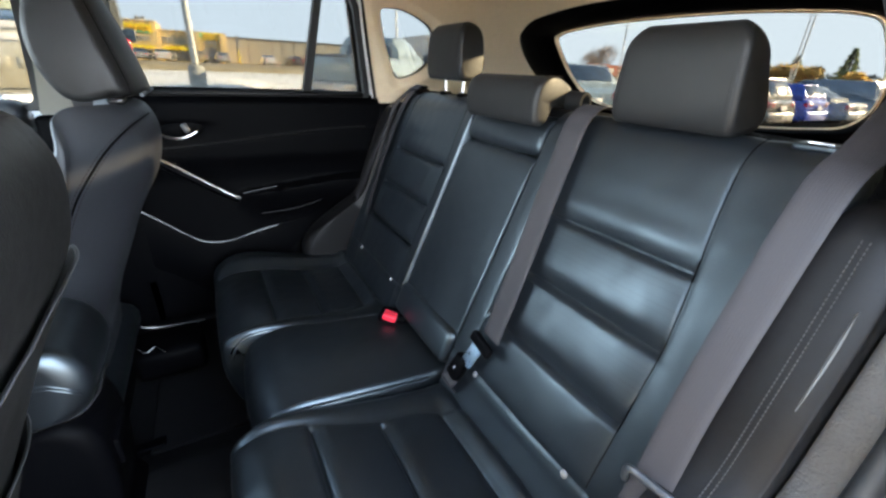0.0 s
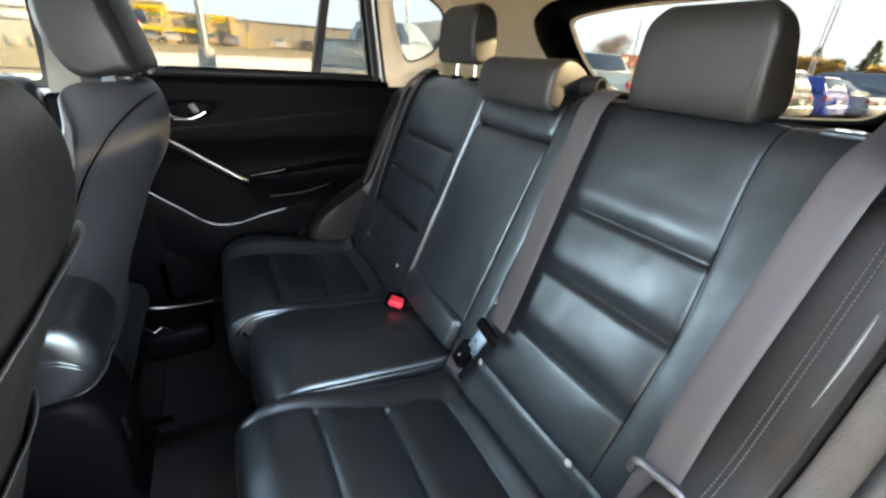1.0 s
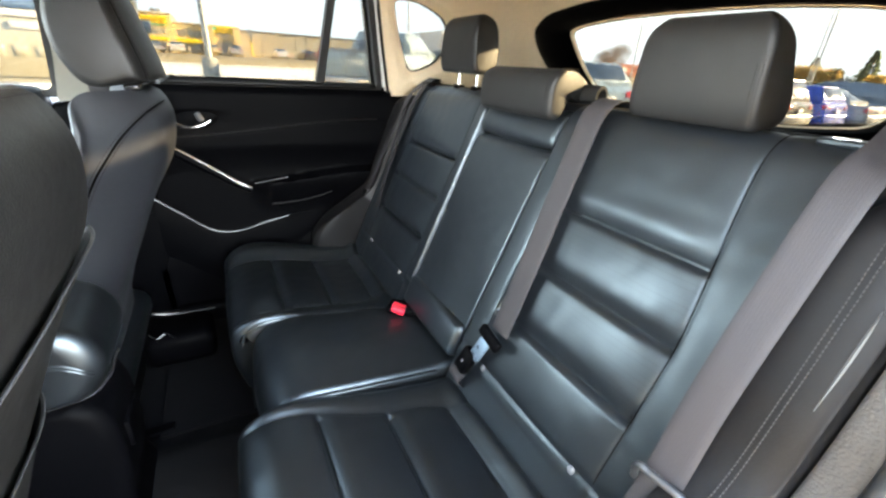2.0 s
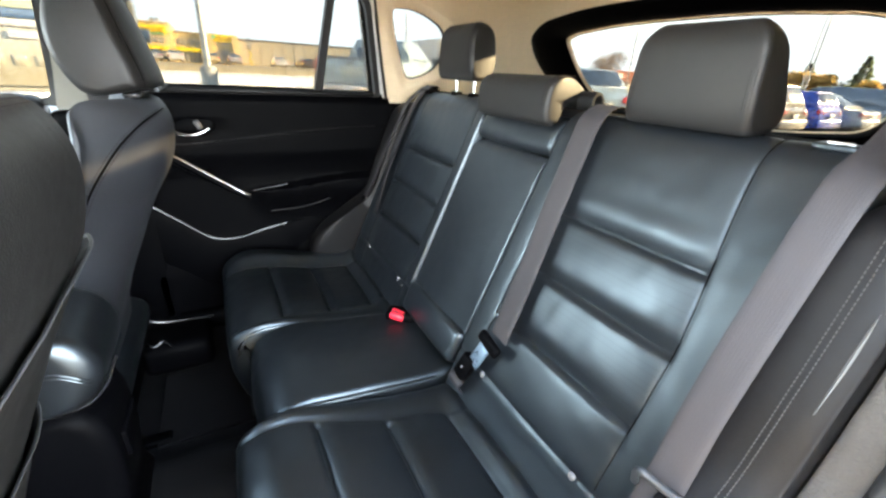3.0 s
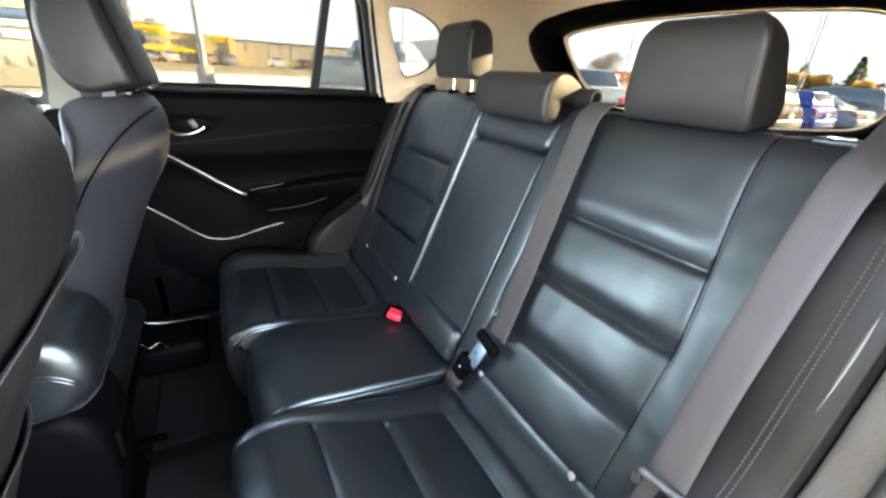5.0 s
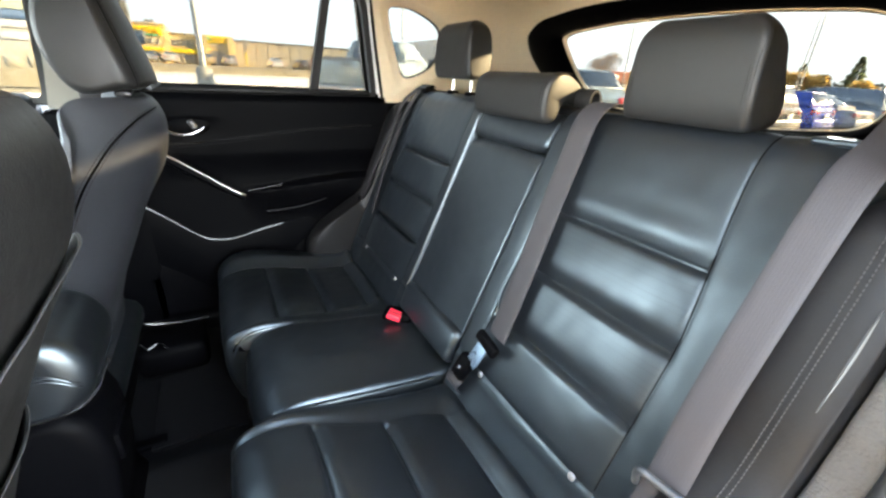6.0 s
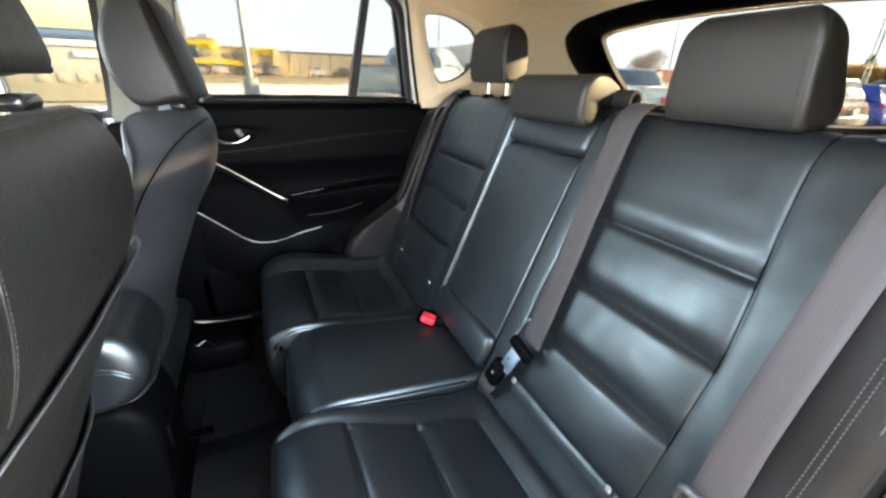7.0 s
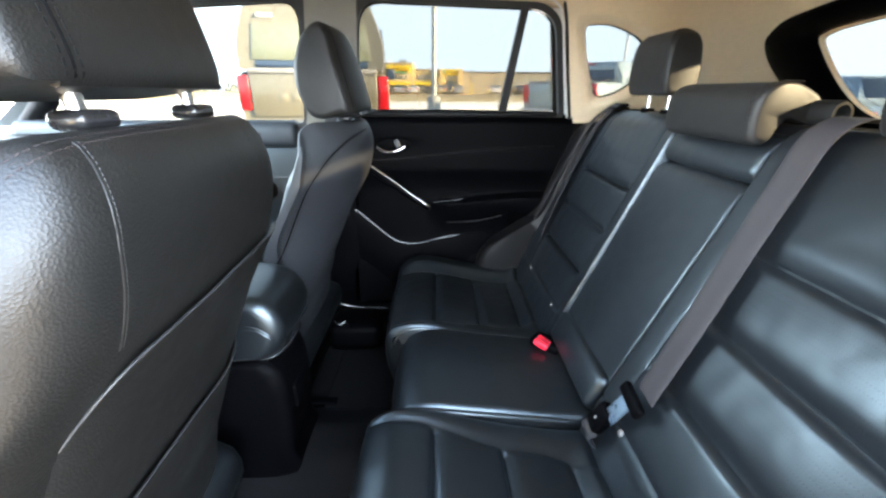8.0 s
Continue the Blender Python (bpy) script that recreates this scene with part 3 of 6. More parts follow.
for s, n in ((1, "far"), (-1, "near")):
    structure("pillar_a_" + n, tube([(-2.04, s * 0.83, 1.06), (-1.70, s * 0.745, 1.33), (-1.34, s * 0.645, 1.59), (-1.20, s * 0.635, 1.635)], 0.04, 10, 24), VINYL, "black windscreen pillar", "pillar")
# skin and window of the closed near front door
structure("body_side_near", rbox((1.20, 0.05, 0.86), (-1.46, -0.895, 0.755), 0.03), PAINT, "white painted front door skin", "body side")
bm = side_panel(FRONT_WIN, [], -0.03, 0.004, False)
pane = structure("window_front_near", bm, CLEAR, "clear side window glass of the front door", "window")
pane.visible_shadow = False
# tailgate skin and rear bumper
structure("body_rear", loft([[Vector((x, y, z)) for y, z in ((-w, a), (w, a), (w, b), (-w, b))] for x, w, a, b in ((1.16, 0.86, 0.34, 1.16), (1.26, 0.86, 0.36, 1.10), (1.32, 0.82, 0.42, 0.78), (1.34, 0.78, 0.48, 0.66))]), PAINT, "white painted tailgate and rear bumper", "car body")


def car_wheel(x, side, parent):
    """A tyre on its rim, carried by the underbody."""
    at = Vector((x, side * 0.835, 0.35))

    def turned(prof):
        rows = [[at + Vector((r * math.cos(a), side * y, r * math.sin(a))) for r, y in prof] for a in [2 * math.pi * i / 32 for i in range(33)]]
        return loft(rows, cap=False)
    tyre = part("tyre", turned([(0.215, -0.10), (0.31, -0.105), (0.342, -0.08), (0.35, 0.0), (0.342, 0.08), (0.31, 0.105), (0.215, 0.10)]), RUBBER, parent, "black rubber tyre")
    part("rim", turned([(0.04, 0.07), (0.19, 0.055), (0.215, 0.095), (0.215, -0.09), (0.03, -0.09)]), CHROME, tyre, "silver wheel rim")


for x in (-2.42, 0.30):
    for side in (1, -1):
        car_wheel(x, side, underbody)

# ---- open near rear door, swung out on the middle pillar ----
DOOR_AT = Matrix.Translation((-0.90, -0.90, 0)) @ Matrix.Rotation(radians(-68), 4, "Z")


def swung(bm):
    bmesh.ops.transform(bm, matrix=DOOR_AT, verts=bm.verts)
    return bm


door = thing("door_3", (-0.90, -0.90, 0.40), "open rear door, white outside with black trim inside", "car door", kind="structure")
part("door_skin", swung(rbox((0.98, 0.03, 0.86), (0.49, -0.05, 0.775), 0.014)), PAINT, door, "white painted door skin")
part("door_panel", swung(rbox((0.94, 0.06, 0.80), (0.49, 0.0, 0.785), 0.025)), PLASTIC, door, "black door trim")
part("window_frame", swung(outline_panel([(0.02, 1.20), (0.10, 1.60), (0.80, 1.57), (0.98, 1.20)], [[(0.06, 1.225), (0.13, 1.57), (0.78, 1.54), (0.93, 1.225)]], "y", -0.03, 0.03)), RUBBER, door, "black window frame")
pane = part("window_pane", swung(outline_panel([(0.05, 1.215), (0.12, 1.58), (0.79, 1.55), (0.94, 1.215)], [], "y", -0.017, 0.004)), GLASS, door)
pane.visible_shadow = False


# ---- rear bench ----
BACK = [(-0.045, 0.585), (-0.012, 0.665), (0.0, 0.70), (0.052, 0.822), (0.104, 0.943), (0.155, 1.063), (0.198, 1.165), (0.228, 1.225), (0.265, 1.250), (0.31, 1.245)]
SEAT = [(-0.470, 0.44), (-0.498, 0.53), (-0.503, 0.60), (-0.494, 0.638), (-0.468, 0.657), (-0.42, 0.665), (-0.35, 0.659), (-0.21, 0.628), (-0.10, 0.612), (-0.02, 0.608), (0.04, 0.61)]
SEAT_MID = [(-0.42, 0.44), (-0.452, 0.55), (-0.445, 0.615), (-0.415, 0.652), (-0.36, 0.667), (-0.25, 0.657), (-0.12, 0.642), (-0.04, 0.635), (0.03, 0.64)]
GROOVES_Z = (0.822, 0.943, 1.063)
GROOVES_X = (-0.352, -0.212)


def wrinkle(y, s, k=1.0):
    return 0.0018 * k * noise.noise((y * 9, s * 9, 3.1)) + 0.0008 * k * noise.noise((y * 30, s * 30, 7.7))


def back_relief(a, b, out):
    """Panel between seams a and b; out: the sign of the outer side."""
    def relief(y, s, p):
        h = wrinkle(y, s, 0.7)
        inside = min(y - a, b - y)
        panel = step(inside, 0.0, 0.022 if out > 0 else 0.005)
        if p.z > 0.70:
            for g in GROOVES_Z:
                h += panel * (crease(p.z - g, 0.008 if out > 0 else 0.0045, 0.0032) - 0.0078 * math.exp(-((p.z - g) / ((0.013 if out > 0 else 0.021) if p.z > g else 0.007)) ** 2))
            h += step(inside, 0.0, 0.07) * (0.0055 if out > 0 else 0.0030) * abs(math.sin(math.pi * (p.z - 0.7015) / 0.1205)) ** 0.6 * (1 - step(p.z, 1.075, 1.13))
        h += panel * 0.0015 * math.sin(math.pi * min(max((y - a) / (b - a), 0), 1))
        h += crease(y - a, 0.0020, 0.0040) + crease(y - b, 0.0020, 0.0040)
        beyond = (y - b) if out > 0 else (a - y)
        h += 0.012 * step(beyond, 0.0, 0.09) * (1 - 0.6 * step(p.z, 1.10, 1.24))
        inner = (a - y) if out > 0 else (y - b)
        h += 0.001 * step(inner, 0.0, 0.03)
        h += crease(p.z - 0.705, 0.005, 0.006) * (p.z > 0.6)
        return h
    return relief


def perf_zone(a, b):
    return lambda y, s: 1 if (a + 0.002 < y < b - 0.002 and 0.27 < s < 0.53) else 0


def seat_relief(a, b, out):
    """Cushion panel between seams a and b; out: the sign of the outer side."""
    def relief(y, s, p):
        h = wrinkle(y, s)
        inside = min(y - a, b - y)
        panel = step(inside, 0.0, 0.014)
        if p.z > 0.58:
            for g in GROOVES_X:
                h += panel * (crease(p.x - g, 0.006, 0.003) - 0.0075 * math.exp(-((p.x - g) / (0.008 if p.x < g else 0.015)) ** 2))
            h += step(inside, 0.0, 0.08) * 0.005 * abs(math.sin(math.pi * (p.x + 0.212) / 0.14)) ** 0.6 * step(p.x, -0.50, -0.42)
            h += crease(y - a, 0.0045, 0.0030) + crease(y - b, 0.0045, 0.0030)
            h += panel * 0.004 * math.sin(math.pi * min(max((y - a) / (b - a), 0), 1))
        beyond = (y - b) if out > 0 else (a - y)
        h += 0.026 * step(beyond, 0.0, 0.06) * step(p.x, -0.52, -0.40)
        inner = (a - y) if out > 0 else (y - b)
        h += 0.013 * math.sin(math.pi / 2 * min(max(inner / 0.034, 0), 1)) * step(p.x, -0.50, -0.42)
        if p.z > 0.58:
            h += crease(p.x + 0.080, 0.008, 0.005) * panel + 0.014 * math.exp(-((p.x + 0.046) / 0.020) ** 2) * (1 - step(inner, 0.0, 0.02))
        return h
    return relief


def draw_in(sign):
    """The outer seam of a backrest draws inwards below the shoulder."""
    return lambda p: sign * 0.030 * step(p.z, 0.92, 1.24)


def swing_out(sign):
    """The inner seam of a cushion swings away from the middle seat towards the back."""
    return lambda p: sign * (0.045 * step(p.x, -0.46, -0.18) + 0.040 * step(p.x, -0.15, -0.02)) * (p.z > 0.58)


def sewn_pad(name, pad, mats, seams, where):
    """A pad of the bench with a dark sewn line along each of its two seams."""
    ob = part(name, pad.build(), mats, rear)
    for at in seams:
        path = [pad.point((at - pad.y0) / (pad.y1 - pad.y0), i)[0] for i in range(pad.nv)]
        part("seam", tube([q for q in path if where(q)], 0.0013, 6, 120), PLASTIC, ob)


rear = thing("rear_seat", (-0.2, 0, 0.40), "black leather rear bench with perforated centre panels", "car seat")
sewn_pad("backrest", Pad(BACK, 0.168, 0.665, back_relief(0.212, 0.572, 1), (0.006, 0.03, 0.01, 0.04), 0.07, 130, 250, perf_zone(0.212, 0.572), (0.572, draw_in(-1))), [LEATHER, PERF], (0.212, 0.572), lambda q: q.z > 0.71 and q.x < 0.29)
sewn_pad("backrest", Pad(BACK, -0.665, -0.142, back_relief(-0.563, -0.20, -1), (0.03, 0.007, 0.01, 0.04), 0.07, 150, 260, perf_zone(-0.563, -0.20), (-0.563, draw_in(1))), [LEATHER, PERF], (-0.563, -0.2), lambda q: q.z > 0.71 and q.x < 0.29)
sewn_pad("seat_cushion", Pad(SEAT, 0.182, 0.70, seat_relief(0.215, 0.575, 1), (0.02, 0.03, 0.02, 0.01), 0.10, 130, 200, lambda y, s: 1 if (0.22 < y < 0.573 and 0.2 < s < 0.55) else 0, (0.215, swing_out(1))), [LEATHER, PERF_SEAT], (0.215, 0.575), lambda q: -0.48 < q.x < -0.07 and q.z > 0.58)
sewn_pad("seat_cushion", Pad(SEAT, -0.70, -0.140, seat_relief(-0.575, -0.170, -1), (0.03, 0.02, 0.02, 0.01), 0.10, 140, 210, lambda y, s: 1 if (-0.573 < y < -0.175 and 0.2 < s < 0.55) else 0, (-0.170, swing_out(-1))), [LEATHER, PERF_SEAT], (-0.575, -0.17), lambda q: -0.48 < q.x < -0.07 and q.z > 0.58)


def mid_relief(y, s, p):
    return wrinkle(y, s) + 0.008 * math.cos(math.pi * (y - 0.02) / 0.32)


part("middle_cushion", Pad(SEAT_MID, -0.136, 0.178, mid_relief, (0.016, 0.016, 0.025, 0.01), 0.10, 90, 100).build(), LEATHER, rear)
# piping along the cushion seams
for y in (-0.140, 0.180):
    part("piping", tube([(-0.478, y, 0.60), (-0.455, y, 0.645), (-0.40, y, 0.663), (-0.25, y, 0.648), (-0.06, y, 0.628)], 0.0045, 8, 50), LEATHER, rear)

# fold-down armrest in the middle, hinged at the bottom, with its own recess frame
ARM = [(0.002, 0.700), (0.018, 0.735), (0.052, 0.812), (0.104, 0.925), (0.155, 1.045), (0.186, 1.118), (0.203, 1.138), (0.235, 1.142)]


def arm_relief(y, s, p):
    return wrinkle(y, s) + 0.004 * math.cos(math.pi * (y - 0.012) / 0.30) + 0.006 * step(p.z, 0.76, 0.95)


part("armrest", Pad([(x + 0.003, z) for x, z in ARM], -0.136, 0.162, arm_relief, (0.007, 0.007, 0.012, 0.012), 0.06, 90, 90).build(), LEATHER, rear)
HEADPAD = [(0.245, 1.146), (0.214, 1.152), (0.203, 1.166), (0.206, 1.186), (0.220, 1.212), (0.240, 1.228), (0.28, 1.234), (0.31, 1.23)]
part("upper_pad", Pad(HEADPAD, -0.138, 0.163, lambda y, s, p: wrinkle(y, s) + 0.004 * math.cos(math.pi * (y - 0.012) / 0.30), (0.014, 0.014, 0.01, 0.03), 0.05, 50, 40).build(), LEATHER, rear)
part("armrest_base", rbox((0.05, 0.30, 0.09), (0.008, 0.012, 0.690), 0.018, turn=Matrix.Rotation(radians(22), 4, "Y")), LEATHER, rear, "black leather hinge cover under the armrest")
part("back_core", rbox((0.10, 1.34, 0.64), (0.185, 0, 0.93), 0.03, turn=None, fn=lambda c: Vector((c.x + c.z * 0.42, c.y, c.z))), CARPET, rear, "carpeted rear side of the backrest")
part("seat_base", rbox((0.46, 1.42, 0.20), (-0.21, 0, 0.48), 0.03), CARPET, rear, "dark base under the cushions")
# round child-seat anchor marks
for y in (-0.525, -0.25, 0.245, 0.525):
    bm = bmesh.new()
    bmesh.ops.create_uvsphere(bm, u_segments=16, v_segments=8, radius=0.0072)
    bmesh.ops.scale(bm, vec=(0.35, 1, 1), verts=bm.verts)
    bmesh.ops.transform(bm, matrix=Matrix.Rotation(radians(22), 4, "Y"), verts=bm.verts)
    bmesh.ops.translate(bm, vec=(-0.003, y, 0.705), verts=bm.verts)
    part("anchor_button", finish(bm), BUTTON, rear, "small round pale anchor mark")
# side wings beside the backrest
for s in (1, -1):
    sec = [(0.20, 1.20), (0.165, 1.16), (0.10, 1.00), (0.045, 0.87), (-0.05, 0.80), (-0.15, 0.73), (-0.19, 0.66), (-0.15, 0.60), (0.05, 0.60), (0.20, 0.80), (0.27, 1.05), (0.27, 1.19)]
    a, b = (0.652, 0.745) if s > 0 else (-0.742, -0.652)
    part("side_wing", yloft(sec, a, b, 0.035, 70), VINYL, rear)
    line = [(0.160, s * 0.700, 1.175), (0.094, s * 0.700, 1.00), (0.035, s * 0.700, 0.87), (-0.06, s * 0.70, 0.80)]
    # near wing's stitches use a paler thread colour to look sunlit
    for e in (0.0, 0.007):
        part("stitching", stitches([(x - 0.0042, y + s * e, z) for x, y, z in line], length=0.0035, gap=0.0022, radius=0.0007), SUNLIT_THREAD if s < 0 else THREAD, rear)

# textured quarter trim beside the near wing
sec = [(0.27, 1.20), (0.225, 1.16), (0.165, 1.00), (0.115, 0.87), (0.02, 0.80), (-0.07, 0.72), (-0.10, 0.62), (-0.05, 0.50), (0.15, 0.50), (0.36, 0.80), (0.40, 1.05), (0.38, 1.19)]
structure("quarter_trim_near", yloft(sec, -0.835, -0.744, 0.02, 70), TRIMGREY, "grained grey plastic trim beside the rear seat", "side trim")
structure("quarter_trim_far", yloft(sec, 0.748, 0.80, 0.02, 70), PLASTIC, "black plastic trim beside the rear seat", "side trim")

# pale sliver imitating the sunlit streak on the jamb, between wing and quarter trim
lip = [Vector((0.142, -0.727, 1.105)), Vector((0.120, -0.728, 1.048)), Vector((0.094, -0.728, 0.990))]
rings = []
for i, q in enumerate(smooth_line(lip, 24)):
    w = 0.0017 * math.sin(math.pi * (0.02 + 0.96 * (i / 23) ** 0.75)) + 0.0003
    rings.append([q + Vector((-0.006 + a, b * w, c)) for a, b, c in ((0.0, -1, 0), (-0.0015, 0, 0), (0.0, 1, 0), (0.004, 0, 0))])
structure("jamb_streak", loft(rings), SUN_STREAK, "pale sliver for the sunlit streak on the jamb beside the seat wing", "door jamb")

# headrests of the bench
RH = [(0.230, 1.254), (0.223, 1.285), (0.224, 1.345), (0.232, 1.382), (0.252, 1.402), (0.285, 1.405), (0.315, 1.390), (0.326, 1.34), (0.325, 1.285), (0.312, 1.256), (0.275, 1.249), (0.245, 1.248)]


def rear_headrest(y, lift, deep=1.0, half=0.108, seam=0.082, lean=0.0, taper=0.0):
    def shape(p):
        top = min(max((p.z - lift - 1.355) / 0.05, 0), 1)
        k = 1 - 0.05 * step(p.z - lift, 1.27, 1.37) - 0.20 * top ** 2.2 - taper * step(p.x, 0.235, 0.33)
        return Vector((p.x, y + (p.y - y) * k, p.z))
    hr = part("headrest", yloft([(0.22 + (x - 0.22) * deep * (1 - lean * step(z, 1.26, 1.40)), z + lift) for x, z in RH], y - half, y + half, 0.013, 80, 7, 20, shape), HEAD_LEATHER, rear)
    for dy in (-0.055, 0.055):
        part("post", tube([(0.272, y + dy, 1.20), (0.272, y + dy, 1.30 + lift)], 0.006, 10, 6), CHROME, hr, "chrome headrest post")
        part("guide", rbox((0.03, 0.032, 0.014), (0.272, y + dy, 1.254), 0.005), PLASTIC, hr)
    for dy in (-seam, seam):
        for e in (-0.0045, 0.0045):
            path = [(0.231, y + dy + e, 1.256 + lift), (0.2235, y + (dy + e) * 0.99, 1.29 + lift), (0.2245, y + (dy + e) * 0.955, 1.345 + lift), (0.2325, y + (dy + e) * 0.93, 1.382 + lift), (0.252, y + (dy + e) * 0.80, 1.402 + lift)]
            part("stitching", stitches([(a - 0.0010, b, c) for a, b, c in path], length=0.004, gap=0.002, radius=0.0006), THREAD, hr)
        path = [(0.231, y + dy, 1.256 + lift), (0.2235, y + dy * 0.99, 1.29 + lift), (0.2245, y + dy * 0.955, 1.345 + lift), (0.2325, y + dy * 0.93, 1.382 + lift), (0.252, y + dy * 0.80, 1.402 + lift)]
        part("seam", tube(path, 0.0012, 8, 40), HEAD_LEATHER, hr)
    return hr


rear_headrest(-0.393, 0.0, 0.98, 0.109, 0.099, 0.42)
rear_headrest(0.366, 0.048, 1.0, 0.108, 0.094, taper=0.26)
CH = [(0.186, 1.225), (0.180, 1.262), (0.187, 1.300), (0.212, 1.318), (0.25, 1.320), (0.29, 1.312), (0.325, 1.297), (0.335, 1.275), (0.322, 1.252), (0.285, 1.256), (0.25, 1.262), (0.225, 1.242), (0.21, 1.218)]
chr_ = part("headrest", yloft(CH, -0.128, 0.150, 0.009, 72, 5, 10, lambda p: Vector((p.x, p.y + 0.045 * step(p.x, 0.20, 0.34) * step(-p.y, 0.05, 0.13), p.z))), HEAD_LEATHER, rear, "low middle headrest")
for e in (-0.004, 0.004):
    part("stitching", stitches([(0.186, -0.116 + e, 1.235), (0.180, -0.116 + e, 1.262), (0.186, -0.116 + e, 1.30), (0.215, -0.116 + e, 1.319), (0.26, -0.116 + e, 1.320)], (-0.001, 0, 0.0008), radius=0.0008), THREAD, chr_)
roll = []
for y, r in ((0.158, 0.012), (0.158, 0.019), (-0.136, 0.019), (-0.140, 0.0175), (-0.140, 0.0135), (-0.136, 0.012), (-0.118, 0.011), (-0.117, 0.001)):
    roll.append([Vector((0.318 + r * math.cos(a), y, 1.270 + 1.15 * r * math.sin(a))) for a in [2 * math.pi * q / 24 for q in range(24)]])
part("hinge_roll", loft(roll), HEAD_LEATHER, chr_, "hollow rolled hinge end of the headrest")
# seat release on the shoulder of the backrest
rel = part("release_lever", rbox((0.036, 0.055, 0.010), (0.262, -0.60, 1.250), 0.004), LEATHER, rear)
part("lever_plate", rbox((0.005, 0.030, 0.004), (0.256, -0.60, 1.2555), 0.0015), CHROME, rel, "bright lever plate")
rel = part("release_lever", rbox((0.05, 0.07, 0.016), (0.262, 0.60, 1.250), 0.006), PLASTIC, rear)

# seat belts
def on_back(z, y, off=0.012):
    x = 0.0 + (z - 0.70) * 0.427
    return (x - 0.92 * off, y, z + 0.39 * off)


belt = thing("seat_belt", (0.0, -0.26, 0.66), "dark grey middle seat belt with a steel tongue in its buckle", "seat belt", "rear seat belts")
part("webbing", ribbon([(0.30, -0.215, 1.262), (0.262, -0.216, 1.268), (0.215, -0.222, 1.242), on_back(1.16, -0.232, 0.022), on_back(1.06, -0.242, 0.024), on_back(0.94, -0.254, 0.024), on_back(0.83, -0.262, 0.024), on_back(0.795, -0.264, 0.024)],
                       [(0, 1, 0), (0.12, 1, -0.05)], 0.060, 0.002, 60), WEB, belt)
tm = Matrix.Rotation(radians(14), 4, "X") @ Matrix.Rotation(radians(22), 4, "Y")
part("tongue_head", rbox((0.016, 0.068, 0.026), (-0.003, -0.262, 0.795), 0.008, turn=tm), PLASTIC, belt)
tg = part("tongue", rbox((0.004, 0.032, 0.062), (-0.016, -0.249, 0.762), 0.0018, turn=tm), STEEL, belt, "bright steel belt tongue")
part("slot", rbox((0.005, 0.017, 0.013), (-0.0165, -0.245, 0.754), 0.001, turn=tm), RUBBER, tg)
bk = part("buckle", rbox((0.026, 0.040, 0.062), (-0.030, -0.222, 0.716), 0.009, turn=tm), PLASTIC, belt, "black belt buckle")
part("label_mark", rbox((0.002, 0.004, 0.006), (-0.044, -0.226, 0.722), 0.0008, turn=tm), BUTTON, bk)
part("buckle_strap", ribbon([(-0.032, -0.212, 0.69), (-0.045, -0.200, 0.66), (-0.02, -0.19, 0.62)], [(0, 1, 0), (0, 1, 0)], 0.046, 0.003, 12), WEB, belt)

belt = thing("seat_belt", (0.05, -0.64, 0.75), "dark grey outer seat belt hanging beside the near backrest", "seat belt", "rear seat belts")
part("webbing", ribbon([(0.34, -0.66, 1.36), (0.245, -0.652, 1.265), on_back(1.20, -0.648, 0.040), on_back(1.05, -0.646, 0.046), on_back(0.92, -0.646, 0.046), on_back(0.82, -0.65, 0.044), on_back(0.70, -0.655, 0.05), (0.0, -0.66, 0.58)],
                       [(0, 1, 0), (0, 1, 0)], 0.050, 0.002, 60), WEB, belt)
g = part("guide", tube([(0.0, -0.619, 0.806), (-0.008, -0.621, 0.828), (-0.011, -0.627, 0.841), (-0.009, -0.640, 0.841), (-0.006, -0.662, 0.841), (-0.003, -0.682, 0.840), (0.002, -0.690, 0.826), (0.006, -0.690, 0.805)], 0.0055, 10, 60), GUIDE, belt, "grey plastic belt guide")
belt = thing("seat_belt", (0.05, 0.64, 0.75), "dark grey outer seat belt hanging beside the far backrest", "seat belt", "rear seat belts")
part("webbing", ribbon([(0.290, 0.610, 1.262), (0.262, 0.620, 1.266), (0.228, 0.640, 1.240), on_back(1.18, 0.655, 0.022), on_back(1.05, 0.664, 0.028), on_back(0.92, 0.668, 0.030), on_back(0.80, 0.670, 0.030), (0.0, 0.67, 0.66)],
                       [(0, 1, 0), (0, 1, 0)], 0.034, 0.002, 60), WEB, belt)
part("webbing", ribbon([(0.290, 0.590, 1.262), (0.258, 0.592, 1.266), (0.226, 0.600, 1.238), on_back(1.17, 0.602, 0.018), on_back(1.05, 0.600, 0.020), on_back(0.92, 0.590, 0.018), on_back(0.81, 0.578, 0.010)],
                       [(0, 1, 0), (0.1, 1, 0)], 0.030, 0.002, 60), WEB, belt)
part("belt_slot", rbox((0.020, 0.075, 0.012), (0.272, 0.606, 1.264), 0.005), PLASTIC, belt, "black belt slot on the seat shoulder")
part("guide", rbox((0.016, 0.016, 0.03), on_back(0.83, 0.668, 0.035), 0.005), PLASTIC, belt)
# red buckle on the far side of the middle seat
bk = thing("belt_buckle", (-0.05, 0.135, 0.63), "seat belt buckle with a red release button, lying on the cushion", "belt buckle")
part("buckle_body", rbox((0.088, 0.058, 0.030), (-0.040, 0.128, 0.648), 0.012, turn=Matrix.Rotation(radians(-38), 4, "Z")), PLASTIC, bk)
turn = Matrix.Rotation(radians(-38), 4, "Z") @ Matrix.Rotation(radians(16), 4, "Y")
red = part("release_button", rbox((0.040, 0.034, 0.018), (-0.058, 0.112, 0.660), 0.004, turn=turn), RED, bk, "red release button")
